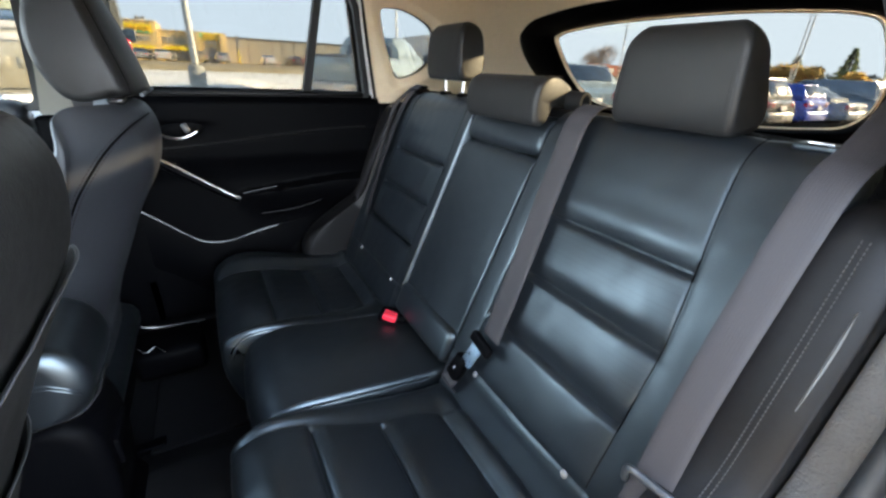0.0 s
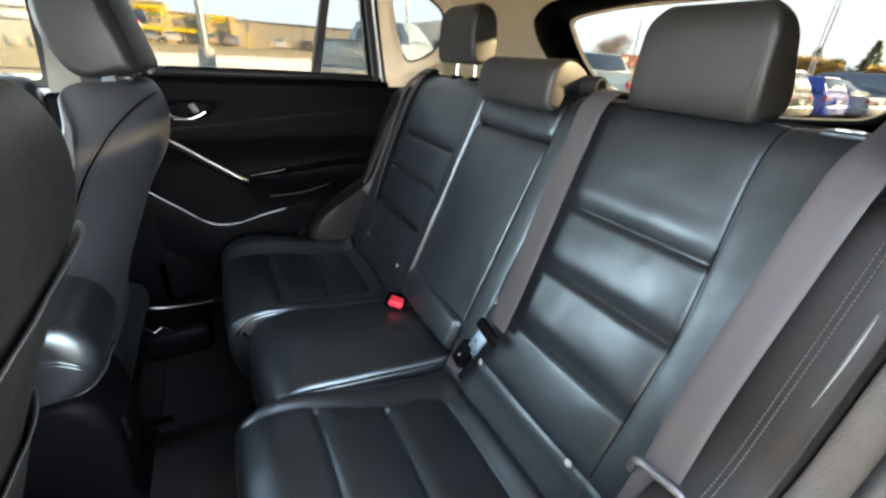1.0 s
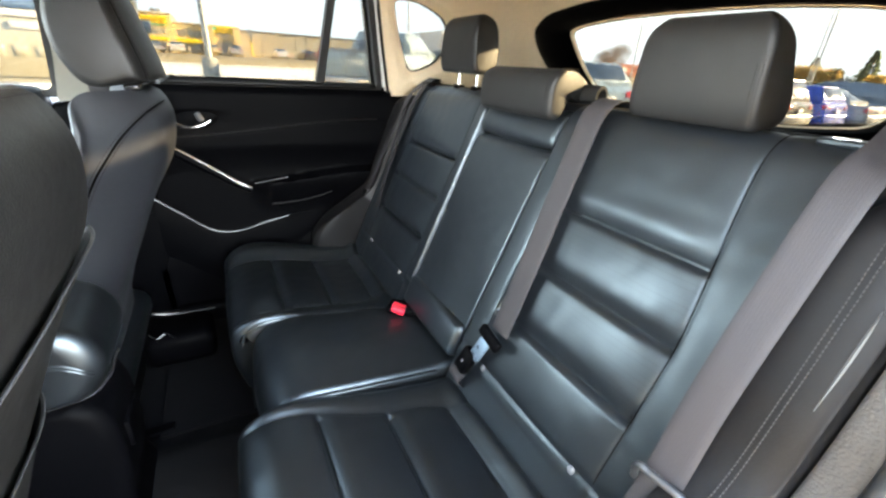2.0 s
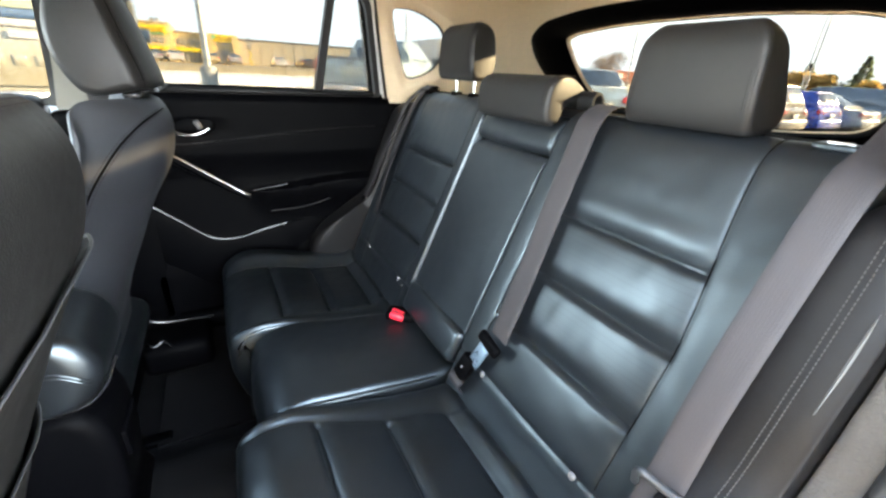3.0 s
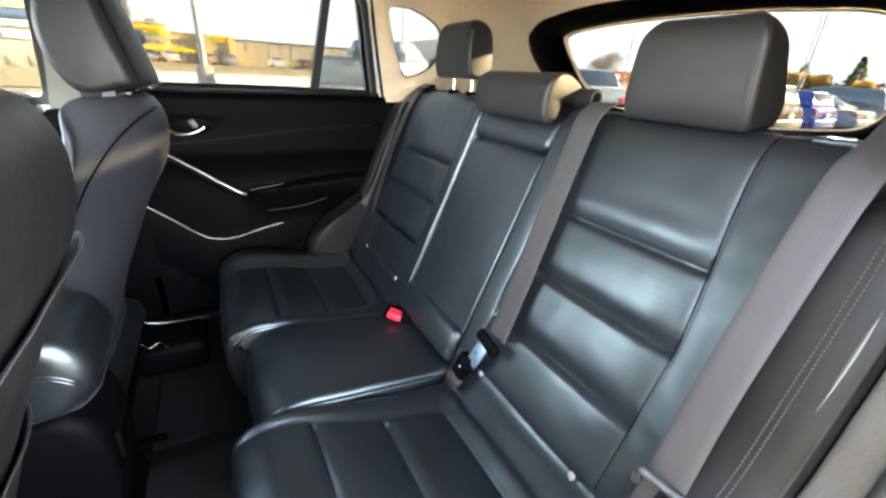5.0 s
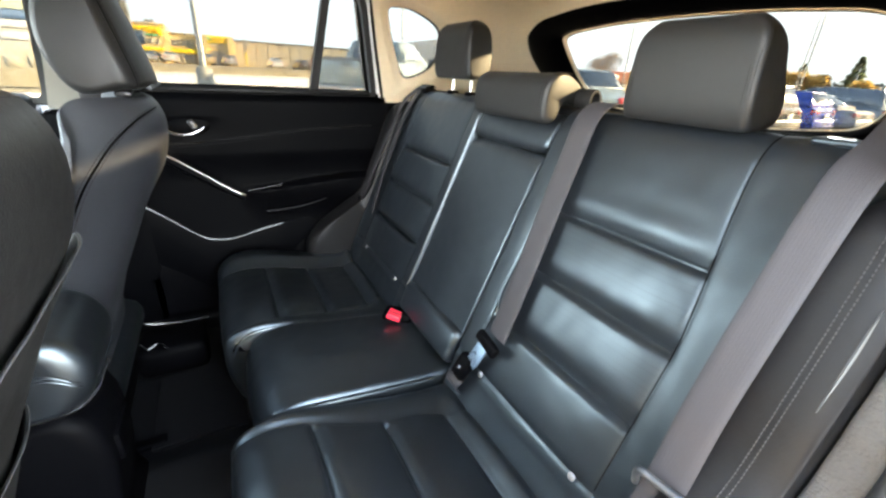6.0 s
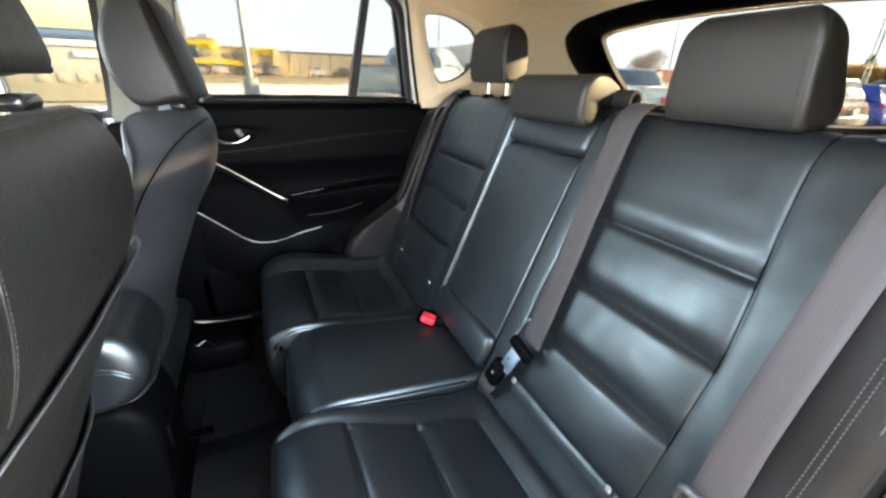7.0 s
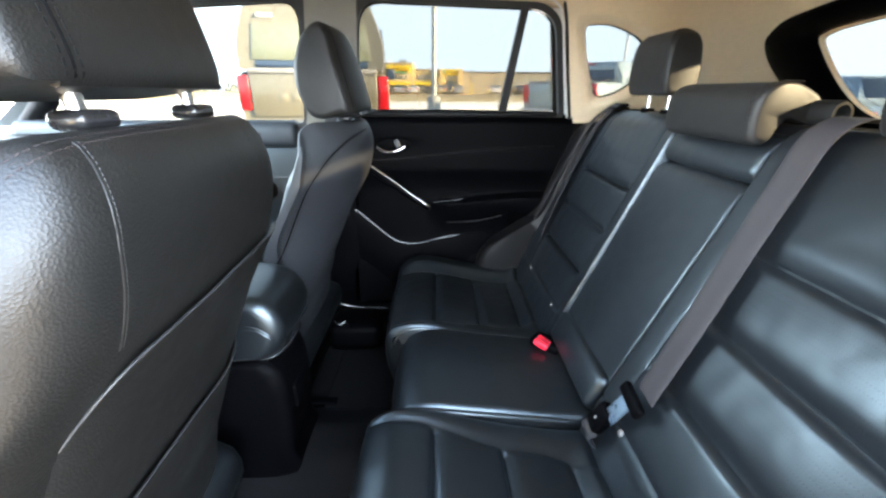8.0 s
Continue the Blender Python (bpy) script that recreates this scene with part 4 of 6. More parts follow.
part("button_groove", rbox((0.040, 0.0025, 0.0185), (-0.058, 0.110, 0.6603), 0.0008, turn=turn), RUBBER, red)


# ---- far rear door ----
door = thing("door_1", (-0.3, 0.80, 0.45), "closed far rear door with black trim and a satin pull strip", "car door", kind="structure")


def door_surface(x, z):
    """How far the trim stands in from the sill plane, in y."""
    y = 0.765
    y -= 0.020 * step(z, 1.225, 1.19)
    line = 1.055 + 0.055 * step(x, -0.65, 0.1)
    y -= 0.005 * step(line + 0.004 - z, 0.0, 0.008) * step(z, 0.98, 1.03)
    y += 0.016 * step(1.03 - z, 0.0, 0.10) * step(z, 0.60, 0.75)
    top = 0.905 + 0.03 * step(x, -0.38, 0.05)
    if x > -0.40:
        y -= 0.032 * step(top - z, 0.0, 0.022) * step(x, -0.40, -0.30) * step(z, 0.76, 0.90)
    y += 0.012 * math.exp(-((x + 0.512) / 0.07) ** 2 - ((z - 1.112) / 0.022) ** 4)
    return y


bm = bmesh.new()
rows = []
NX, NZ = 120, 110
for i in range(NZ):
    z = 0.45 + (1.225 - 0.45) * i / (NZ - 1)
    row = []
    for j in range(NX):
        x = -0.70 + 0.86 * j / (NX - 1)
        row.append(bm.verts.new((x, door_surface(x, z), z)))
    rows.append(row)
for i in range(NZ - 1):
    for j in range(NX - 1):
        bm.faces.new((rows[i][j], rows[i][j + 1], rows[i + 1][j + 1], rows[i + 1][j]))
ext = bmesh.ops.extrude_face_region(bm, geom=bm.faces[:])
for v in ext["geom"]:
    if isinstance(v, bmesh.types.BMVert):
        v.co.y = 0.84
part("door_panel", finish(bm), PLASTIC, door, "black textured door trim")
part("waist_rail", rbox((0.80, 0.035, 0.018), (-0.30, 0.762, 1.225), 0.007), VINYL, door)
part("waist_seal", tube([(-0.68, 0.776, 1.236), (-0.3, 0.776, 1.237), (0.08, 0.773, 1.233)], 0.004, 8, 20), RUBBER, door)
# paler tube added to draw the highlight along the fold of the trim
part("fold_highlight", tube([(x, 0.7425, 1.057 + 0.055 * step(x, -0.65, 0.1)) for x in [-0.66 + 0.04 * q for q in range(20)]], 0.0024, 8, 60), VINYL, door, "thin paler tube for the highlight along the trim fold")
# satin pull strip running down to the armrest
pull = part("pull_strip", tube([(-0.60, 0.738, 1.035), (-0.54, 0.733, 0.995), (-0.45, 0.726, 0.930), (-0.395, 0.72, 0.893), (-0.372, 0.712, 0.884)], 0.0075, 10, 40, flat=0.8), CHROME, door, "satin chrome pull strip")
part("pull_shadow", tube([(-0.60, 0.746, 1.020), (-0.45, 0.738, 0.914), (-0.375, 0.724, 0.872)], 0.012, 8, 20), PLASTIC, door)
# two thin tubes draw the highlights that outline switch plate and armrest
part("switch_plate", tube([(-0.362, 0.735, 0.893), (-0.32, 0.734, 0.899), (-0.27, 0.734, 0.905), (-0.245, 0.735, 0.909)], 0.0022, 8, 30), GLOSS, door, "thin glossy highlight line along the edge of the switch plate")
part("armrest_edge", tube([(-0.31, 0.742, 0.809), (-0.24, 0.738, 0.812), (-0.17, 0.738, 0.820), (-0.09, 0.742, 0.838)], 0.0022, 8, 40), VINYL, door, "paler highlight line along the edge under the armrest")
# inner handle in its cup
bm = bmesh.new()
bmesh.ops.create_uvsphere(bm, u_segments=32, v_segments=16, radius=1.0)
bend(bm, lambda c: Vector((-0.512 + 0.066 * c.x, 0.752 + 0.008 * c.y, 1.112 + 0.031 * c.z + 0.006 * c.x)))
cup = part("handle_cup", bm, PLASTIC, door, "dark oval handle cup")
part("door_handle", tube([(-0.575, 0.733, 1.108), (-0.552, 0.728, 1.094), (-0.522, 0.724, 1.090), (-0.49, 0.725, 1.098), (-0.468, 0.73, 1.110)], 0.005, 10, 30), CHROME, cup, "chrome inner door handle")
part("lock_knob", rbox((0.018, 0.012, 0.030), (-0.498, 0.738, 1.120), 0.005, turn=Matrix.Rotation(radians(-25), 4, "Y")), GUIDE, cup, "small grey lock lever")
# map pocket with a bright rim
pk = [(-0.675, 0.745, 0.862), (-0.61, 0.745, 0.806), (-0.53, 0.743, 0.738), (-0.48, 0.742, 0.720), (-0.42, 0.742, 0.720), (-0.34, 0.744, 0.740), (-0.26, 0.748, 0.754), (-0.16, 0.760, 0.764), (-0.04, 0.776, 0.772)]
part("pocket_rim", tube(pk[:7], 0.0026, 8, 50), GLOSS, door)
part("pocket_lining", rbox((0.30, 0.02, 0.11), (-0.46, 0.783, 0.775), 0.009, fn=lambda c: Vector((c.x, c.y, c.z + 0.10 * max(-c.x, 0)))), CARPET, door, "dark lining inside the door pocket")
bm = loft([[Vector((x, y + d, z + e)) for x, y, z in smooth_line(pk, 40)] for d, e in ((0.0, 0.0), (-0.003, -0.02), (-0.004, -0.08), (0.0, -0.20), (0.03, -0.27))], cap=False, closed=False)
ext = bmesh.ops.extrude_face_region(bm, geom=bm.faces[:])
bmesh.ops.translate(bm, vec=(0, 0.02, 0), verts=[v for v in ext["geom"] if isinstance(v, bmesh.types.BMVert)])
part("map_pocket", finish(bm), PLASTIC, door)
# window frame, divider and panes
frame_out = rounded([(-0.675, 1.215), (-0.615, 1.582), (-0.012, 1.562), (0.048, 1.523), (0.128, 1.215)], [0.01, 0.08, 0.06, 0.05, 0.01])
part("window_frame", side_panel(frame_out, [REAR_WIN], 0.012, 0.04), RUBBER, door, "black window frame")
part("window_divider", side_panel([(-0.122, 1.215), (-0.082, 1.550), (-0.060, 1.550), (-0.094, 1.215)], [], 0.010, 0.03), RUBBER, door)
part("frame_edge", tube([Vector((x, side_y(z) - 0.016, z)) for x, z in ((0.137, 1.215), (0.107, 1.32), (0.070, 1.45), (0.052, 1.52), (0.01, 1.566), (-0.1, 1.577))], 0.0032, 8, 40), PAINT, door, "white painted edge of the door frame")
for poly in ([(-0.66, 1.20), (-0.60, 1.58), (-0.075, 1.555), (-0.105, 1.20)], [(-0.10, 1.20), (-0.07, 1.552), (0.03, 1.52), (0.11, 1.20)]):
    pane = part("window_pane", side_panel(poly, [], -0.008, 0.004), GLASS, door)
    pane.visible_shadow = False

# far front door: trim and window seen past the front seat
door = thing("door_2", (-1.3, 0.80, 0.45), "closed far front door with dark trim and clear window", "car door", kind="structure")
part("door_panel", rbox((1.05, 0.08, 0.78), (-1.39, 0.79, 0.80), 0.03), LEATHER, door, "dark door trim")
part("waist_rail", rbox((1.05, 0.10, 0.10), (-1.39, 0.775, 1.150), 0.03), FRONT_LEATHER, door, "padded upper roll of the trim")
part("armrest", rbox((0.55, 0.09, 0.06), (-1.25, 0.72, 0.94), 0.02), PLASTIC, door)
part("trim_strip", tube([(-1.7, 0.742, 0.99), (-1.3, 0.742, 0.985), (-0.92, 0.742, 0.992)], 0.004, 8, 20), GUIDE, door, "thin satin trim strip")
out2 = rounded([(-2.0, 1.175), (-1.40, 1.56), (-1.12, 1.59), (-0.728, 1.60), (-0.808, 1.175)], [0.02, 0.1, 0.05, 0.05, 0.02])
part("window_frame", side_panel(out2, [FRONT_WIN], 0.012, 0.04), RUBBER, door, "black window frame")
pane = part("window_pane", side_panel([(-1.95, 1.17), (-1.36, 1.56), (-0.75, 1.58), (-0.82, 1.17)], [], -0.008, 0.004), CLEAR, door)
pane.visible_shadow = False
# belt of the front passenger hanging on the middle pillar
belt = thing("seat_belt", (-0.72, 0.70, 0.5), "dark front seat belt hanging on the middle pillar", "seat belt")
part("webbing", ribbon([(-0.735, 0.655, 1.43), (-0.73, 0.70, 1.25), (-0.725, 0.735, 1.05), (-0.72, 0.735, 0.84)], [(1, 0, 0), (1, 0, 0)], 0.048, 0.002, 30), WEB, belt)
part("belt_anchor", rbox((0.06, 0.02, 0.05), (-0.735, 0.658, 1.44), 0.008), PLASTIC, belt)

# near front door and pillar close the front of the car
structure("pillar_b_near", rbox((0.10, 0.06, 1.15), (-0.95, -0.79, 0.98), 0.02, fn=lambda c: Vector((c.x, c.y + 0.30 * max(c.z - 0.24, 0), c.z))), PLASTIC, "black near middle pillar", "pillar trim")
structure("door_front_near", rbox((1.0, 0.08, 0.78), (-1.5, -0.80, 0.80), 0.03), PLASTIC, "dark near front door", "car door")
structure("dashboard", rbox((0.45, 1.46, 0.42), (-1.78, 0, 0.95), 0.09), PLASTIC, "dark dashboard at the front of the car", "dashboard")


# ---- front seats ----
FS = [(-0.600, 1.222), (-0.566, 1.228), (-0.545, 1.203), (-0.538, 1.155), (-0.556, 1.075), (-0.612, 0.975), (-0.655, 0.88), (-0.700, 0.78), (-0.745, 0.66), (-0.77, 0.54), (-0.86, 0.51),
      (-0.93, 0.58), (-0.892, 0.70), (-0.836, 0.812), (-0.796, 0.932), (-0.752, 1.03), (-0.726, 1.10), (-0.700, 1.140), (-0.643, 1.193)]
REAR_FACE = [(0.54, -0.77), (0.66, -0.745), (0.78, -0.70), (0.88, -0.655), (0.975, -0.612), (1.075, -0.556), (1.155, -0.538), (1.205, -0.545)]


def rear_face(z):
    return float(np.interp(z, [a for a, b in REAR_FACE], [b for a, b in REAR_FACE]))


def drape(ob, points, way, lift=0.0006):
    """Points moved along way until they lie on the mesh of ob."""
    me = ob.data
    tree = BVHTree.FromPolygons([v.co for v in me.vertices], [p.vertices for p in me.polygons])
    w = Vector(way).normalized()
    out = []
    for q in points:
        hit, normal, _, _ = tree.ray_cast(Vector(q) - w * 0.5, w)
        if hit is not None:
            out.append(hit - w * lift)
    return out


def front_seat(yc, dx, dz, lift, label, skin, hw, hy, hx, hh, thread, flare=0.06, edge=0.045, outer=1.0, bow=0.0):
    """Seat with leather back, side bolsters and headrest; dx, dz: how it is set; hy, hx, hh: the headrest's middle, set-back and half width."""
    st = thing("front_seat", (-0.95 + dx, yc, 0.36), label, "car seat", "front seats")

    def swell(p):
        z = p.z - dz
        w = 1.0 + flare * step(1.10 - z, 0.0, 0.35) - 0.08 * step(z, 1.12, 1.235)
        y = p.y - yc
        x = p.x
        k = min(abs(y) / 0.21, 1)
        front = step(rear_face(z) + dx - 0.05 - x, 0.0, 0.08)
        x += front * 0.055 * (1 - k ** 3) * step(1.2 - z, 0.0, 0.12)
        x -= (1 - front) * 0.018 * k ** 4
        x -= bow * k ** 2 * min(max((x - rear_face(z) - dx + 0.16) / 0.16, 0), 1) * step(z, 0.70, 0.95)
        x += 0.0012 * noise.noise((y * 12, z * 9, yc))
        if y < 0:
            w *= outer
        return Vector((x, yc + y * w, p.z))
    bk = part("backrest", yloft([(x + dx, z + dz) for x, z in FS], yc - hw, yc + hw, edge, 110, 10, 24, swell), skin, st)
    sec = [(-1.34, 0.53), (-1.36, 0.58), (-1.32, 0.635), (-1.2, 0.645), (-0.98, 0.615), (-0.82, 0.60), (-0.74, 0.59), (-0.73, 0.53), (-0.80, 0.47), (-1.1, 0.46), (-1.3, 0.49)]
    part("seat_cushion", yloft([(x + dx, z) for x, z in sec], yc - 0.26, yc + 0.26, 0.05, 60), LEATHER, st)
    part("seat_base", rbox((0.48, 0.40, 0.12), (-1.0 + dx, yc, 0.43), 0.03), PLASTIC, st)
    for e in (-0.19, 0.19):
        part("seat_rail", rbox((0.62, 0.035, 0.03), (-0.98 + dx, yc + e, 0.362), 0.006), PLASTIC, st)
    # double seam along both shoulders, down the side of the backrest
    for s in ((-1, 1) if yc > 0 else (1,)):
        for e in (0.0, 0.011):
            line = smooth_line([(-0.556, 0, 1.205), (-0.591, 0, 1.182), (-0.63, 0, 1.145), (-0.66, 0, 1.106), (-0.692, 0, 1.058), (-0.722, 0, 1.00), (-0.750, 0, 0.94), (-0.785, 0, 0.86)], 60)
            path = drape(bk, [(q.x + dx + e, yc + s * 0.1, q.z + dz - e * 0.4) for q in line], (0, -s, 0))
            part("stitching", stitches(path, radius=0.0008), THREAD, st)
        path = drape(bk, [(q.x + dx + 0.0055, yc + s * 0.1, q.z + dz - 0.0022) for q in line], (0, -s, 0))
        part("seam", tube(path, 0.0024, 6, 60), PLASTIC, st)
    # headrest, leaning forwards
    sec = [(-0.556, 1.246), (-0.540, 1.256), (-0.553, 1.32), (-0.577, 1.400), (-0.600, 1.445), (-0.630, 1.463), (-0.660, 1.458), (-0.692, 1.42), (-0.708, 1.36),
           (-0.704, 1.30), (-0.682, 1.250), (-0.655, 1.234), (-0.60, 1.238)]

    def shape(p):
        k = 1 - 0.20 * step(p.z - lift, 1.30, 1.50)
        u = min(abs(p.y - hy) / hh, 1)
        if p.y < hy:
            k *= outer
        return Vector((p.x - 0.3 * bow * u ** 2.2 * step(p.x - hx, -0.66, -0.56), hy + (p.y - hy) * k, p.z))
    hr = part("headrest", yloft([(x + hx, z + lift) for x, z in sec], hy - hh, hy + hh, 0.016, 90, 6, 12, shape), SEATBACK if yc < 0 else HEAD_LEATHER, st)
    for e in (-0.078, 0.078):
        part("post", tube([(-0.60 + dx, yc + e, 1.19 + dz), (-0.605 + dx, yc + e, 1.27 + lift)], 0.0078, 12, 6), CHROME, hr, "chrome headrest post")
        part("guide", rbox((0.032, 0.044, 0.016), (-0.597 + dx, yc + e, 1.234 + dz), 0.008), GLOSS, hr)
    for s in ((-1, 1) if yc > 0 else (-1,)):
        for e in (-0.007, 0.0, 0.007):
            line = [(-0.6 + dx, hy + s * (hh - 0.020 + e) * (1 - 0.20 * step(z, 1.30, 1.50)), z + lift) for z in [1.247 + 0.2 * q / 40 for q in range(41)]]
            line = drape(hr, line, (-1, 0, 0))
            if e:
                part("stitching", stitches(line, radius=0.0007), thread, hr)
            else:
                part("seam", tube(line, 0.0011, 6, 40), PLASTIC, hr)
    line = [(-0.546 + hx, hy + hh * 0.93 * (q / 10 - 1), 1.2485 + lift) for q in range(21)]
    part("lower_piping", tube(line, 0.004, 8, 40), skin, hr)
    return st, bk, hr


front_seat(0.405, 0.0, 0.0, 0.0, "black leather front passenger seat with double-stitched edges", FRONT_LEATHER, 0.225, 0.405, 0.0, 0.130, THREAD, bow=0.13)
DX, DZ = -0.035, 0.045
st, bk, hr = front_seat(-0.405, DX, DZ, 0.058, "black leather driver's seat with map pockets on its back", SEATBACK, 0.190, -0.430, -0.055, 0.115, CARPET, 0.24, 0.055, 1.22)


def on_rear(y, z, off=0.0):
    k = min(abs(y + 0.405) / 0.23, 1)
    return Vector((rear_face(z - DZ) + DX - 0.018 * k ** 4 + off, y, z))


# seams of the driver's seat back
for e in (0.0, 0.008):
    line = [(-0.599 + e * 0.7, -0.405 + 0.185 * (q / 30 - 1), 1.274 - e * 0.7 - 0.008 * abs(q / 30 - 1) ** 4) for q in range(61)]
    part("stitching", stitches(drape(bk, line, (-1, 0, -1), 0.0002), length=0.004, gap=0.0025, radius=0.0004), ROSE_THREAD, st)
line = [(-0.405 - y, z) for y, z in ((0.139, 1.268), (0.140, 1.261), (0.143, 1.247), (0.147, 1.227), (0.150, 1.208), (0.152, 1.187), (0.153, 1.165), (0.154, 1.136), (0.154, 1.110))]
line = smooth_line([(-0.6, y, z) for y, z in line], 60)
part("seam", tube(drape(bk, line, (-1, 0, 0)), 0.0006, 6, 60), SEATBACK, st)
part("stitching", stitches(drape(bk, [q + Vector((0, 0.0035, 0)) for q in line], (-1, 0, 0)), length=0.0035, gap=0.0006, radius=0.00035), PALE, st)
# two pockets with piped rims
for z1, rise, off in ((1.100, 0.012, 0.008), (0.862, 0.014, 0.018)):
    rows = []
    for i in range(16):
        row = []
        for j in range(41):
            u = j / 20 - 1
            z = 0.60 + (z1 + rise * u - (0.05 if rise else 0.01) * max(-u, 0) ** 10 - 0.60) * i / 15
            row.append(on_rear(-0.405 + (0.178 + 0.046 * step(1.12 - z, 0.0, 0.32)) * u, z, off * (1 - abs(u) ** 8) + 0.003 + 0.002 * noise.noise((j * 0.15, z * 8, off))))
        rows.append(row)
    bm = loft(rows, cap=False, closed=False)
    ext = bmesh.ops.extrude_face_region(bm, geom=bm.faces[:])
    bmesh.ops.translate(bm, vec=(-0.003, 0, 0), verts=[v for v in ext["geom"] if isinstance(v, bmesh.types.BMVert)])
    pk = part("map_pocket", finish(bm), SEATBACK, st)
    part("pocket_rim", tube(rows[-1], 0.0012, 8, 80), PALE, pk)

# ---- centre console ----
con = thing("centre_console", (-1.0, 0, 0.42), "black centre console with a padded armrest lid between the front seats", "console")
part("console_body", yloft([(-1.45, 0.44), (-1.45, 0.62), (-1.20, 0.70), (-0.80, 0.745), (-0.715, 0.735), (-0.690, 0.66), (-0.70, 0.50), (-0.75, 0.40)], -0.095, 0.095, 0.025, 60), PLASTIC, con)
lid = part("lid", yloft([(-1.08, 0.80), (-1.06, 0.895), (-0.95, 0.912), (-0.80, 0.912), (-0.715, 0.90), (-0.680, 0.865), (-0.672, 0.82), (-0.690, 0.772), (-0.74, 0.755), (-0.95, 0.758)], -0.105, 0.105, 0.030, 70), LEATHER, con, "padded armrest lid with rounded rear end")
part("lid_piping", tube([(-0.90, -0.1, 0.762), (-0.73, -0.085, 0.757), (-0.692, -0.05, 0.762), (-0.688, 0.0, 0.764), (-0.692, 0.05, 0.762), (-0.73, 0.085, 0.757)], 0.005, 8, 40), GLOSS, lid)
tree = BVHTree.FromPolygons([v.co for v in lid.data.vertices], [p.vertices for p in lid.data.polygons])
for e in (0.0, 0.0075):
    half = [(-0.82, 0.105, 0.852), (-0.735, 0.1055, 0.846), (-0.712, 0.104, 0.838), (-0.694, 0.096, 0.820), (-0.685, 0.07, 0.802), (-0.680, 0.03, 0.796)]
    path = [tree.find_nearest(Vector((x, -y, z - e)))[0] for x, y, z in half] + [tree.find_nearest(Vector((x, y, z - e)))[0] for x, y, z in reversed(half)]
    part("seam", tube(path, 0.0022, 8, 70), LEATHER, lid)
part("rear_vent", rbox((0.012, 0.10, 0.06), (-0.688, 0.0, 0.62), 0.004), PLASTIC, con)

# low air duct on the floor beneath the front passenger seat
duct = thing("air_duct", (-0.66, 0.56, 0.38), "black plastic air duct on the floor under the front seat", "air duct")
part("duct_body", rbox((0.20, 0.16, 0.11), (-0.66, 0.56, 0.425), 0.03), PLASTIC, duct)
part("duct_rim", tube([(-0.748, 0.60, 0.545), (-0.735, 0.605, 0.515), (-0.69, 0.61, 0.498), (-0.62, 0.61, 0.492), (-0.55, 0.60, 0.497)], 0.004, 8, 40), GLOSS, duct)
part("wiring", tube([(-0.735, 0.50, 0.50), (-0.715, 0.49, 0.485), (-0.69, 0.50, 0.492), (-0.665, 0.48, 0.480)], 0.0022, 6, 30), GLOSS, duct)


# rubber-backed mat in the far rear footwell
mat = thing("floor_mat", (-0.62, 0.40, 0.36), "black carpet mat in the rear footwell", "floor mat")
part("mat_carpet", rbox((0.24, 0.44, 0.012), (-0.585, 0.405, 0.366), 0.005), CARPET, mat)
part("mat_edge", tube([(-0.468, 0.19, 0.374), (-0.468, 0.405, 0.374), (-0.468, 0.62, 0.374)], 0.004, 8, 20), RUBBER, mat, "bound edge of the mat")


# ---- outside ----
def ground_z(x, y):
    z = 0.15 * step(y, 1.5, 5.0) + 0.45 * step(y, 8.0, 12.0) * (1 - step(x, 0.5, 2.5) * (1 - step(y, 17.0, 24.0))) + 0.35 * step(y, 14, 60)
    z -= 0.22 * step(x, 4, 16) * (1 - step(y, 12, 30))
    return z


def ground_material():
    m = material("ground_mix", (0.05, 0.05, 0.052), 0.85, var=0.3, scale=0.6, grain=0.8, grain_scale=60, wear=0.08)
    n, l = m.node_tree.nodes, m.node_tree.links
    b = n["Principled BSDF"]
    asphalt = b.inputs["Base Color"].links[0].from_socket
    geo, sep = n.new("ShaderNodeNewGeometry"), n.new("ShaderNodeSeparateXYZ")
    l.new(geo.outputs["Position"], sep.inputs[0])
    wob = n.new("ShaderNodeTexNoise")
    wob.inputs["Scale"].default_value, wob.inputs["Detail"].default_value = 0.35, 6
    l.new(geo.outputs["Position"], wob.inputs["Vector"])
    add = n.new("ShaderNodeMath")
    add.operation = "MULTIPLY_ADD"
    add.inputs[1].default_value = 5.0
    l.new(wob.outputs["Fac"], add.inputs[0])
    l.new(sep.outputs["Y"], add.inputs[2])

    def mask(a, w):
        r = n.new("ShaderNodeMapRange")
        r.inputs["From Min"].default_value, r.inputs["From Max"].default_value = a, a + w
        l.new(add.outputs[0], r.inputs["Value"])
        return r.outputs[0]

    def over(under, colour, fac):
        x = n.new("ShaderNodeMix")
        x.data_type = "RGBA"
        l.new(fac, x.inputs[0])
        l.new(under, x.inputs[6])
        x.inputs[7].default_value = (*colour, 1)
        return x.outputs[2]
    c = over(asphalt, (0.93, 0.91, 0.87), mask(10.5, 0.5))
    c = over(c, (0.50, 0.38, 0.20), mask(30.0, 3.0))
    c = over(c, (0.32, 0.26, 0.18), mask(45.0, 2.0))
    c = over(c, (0.44, 0.33, 0.18), mask(58.0, 2.0))
    l.new(c, b.inputs["Base Color"])
    return m


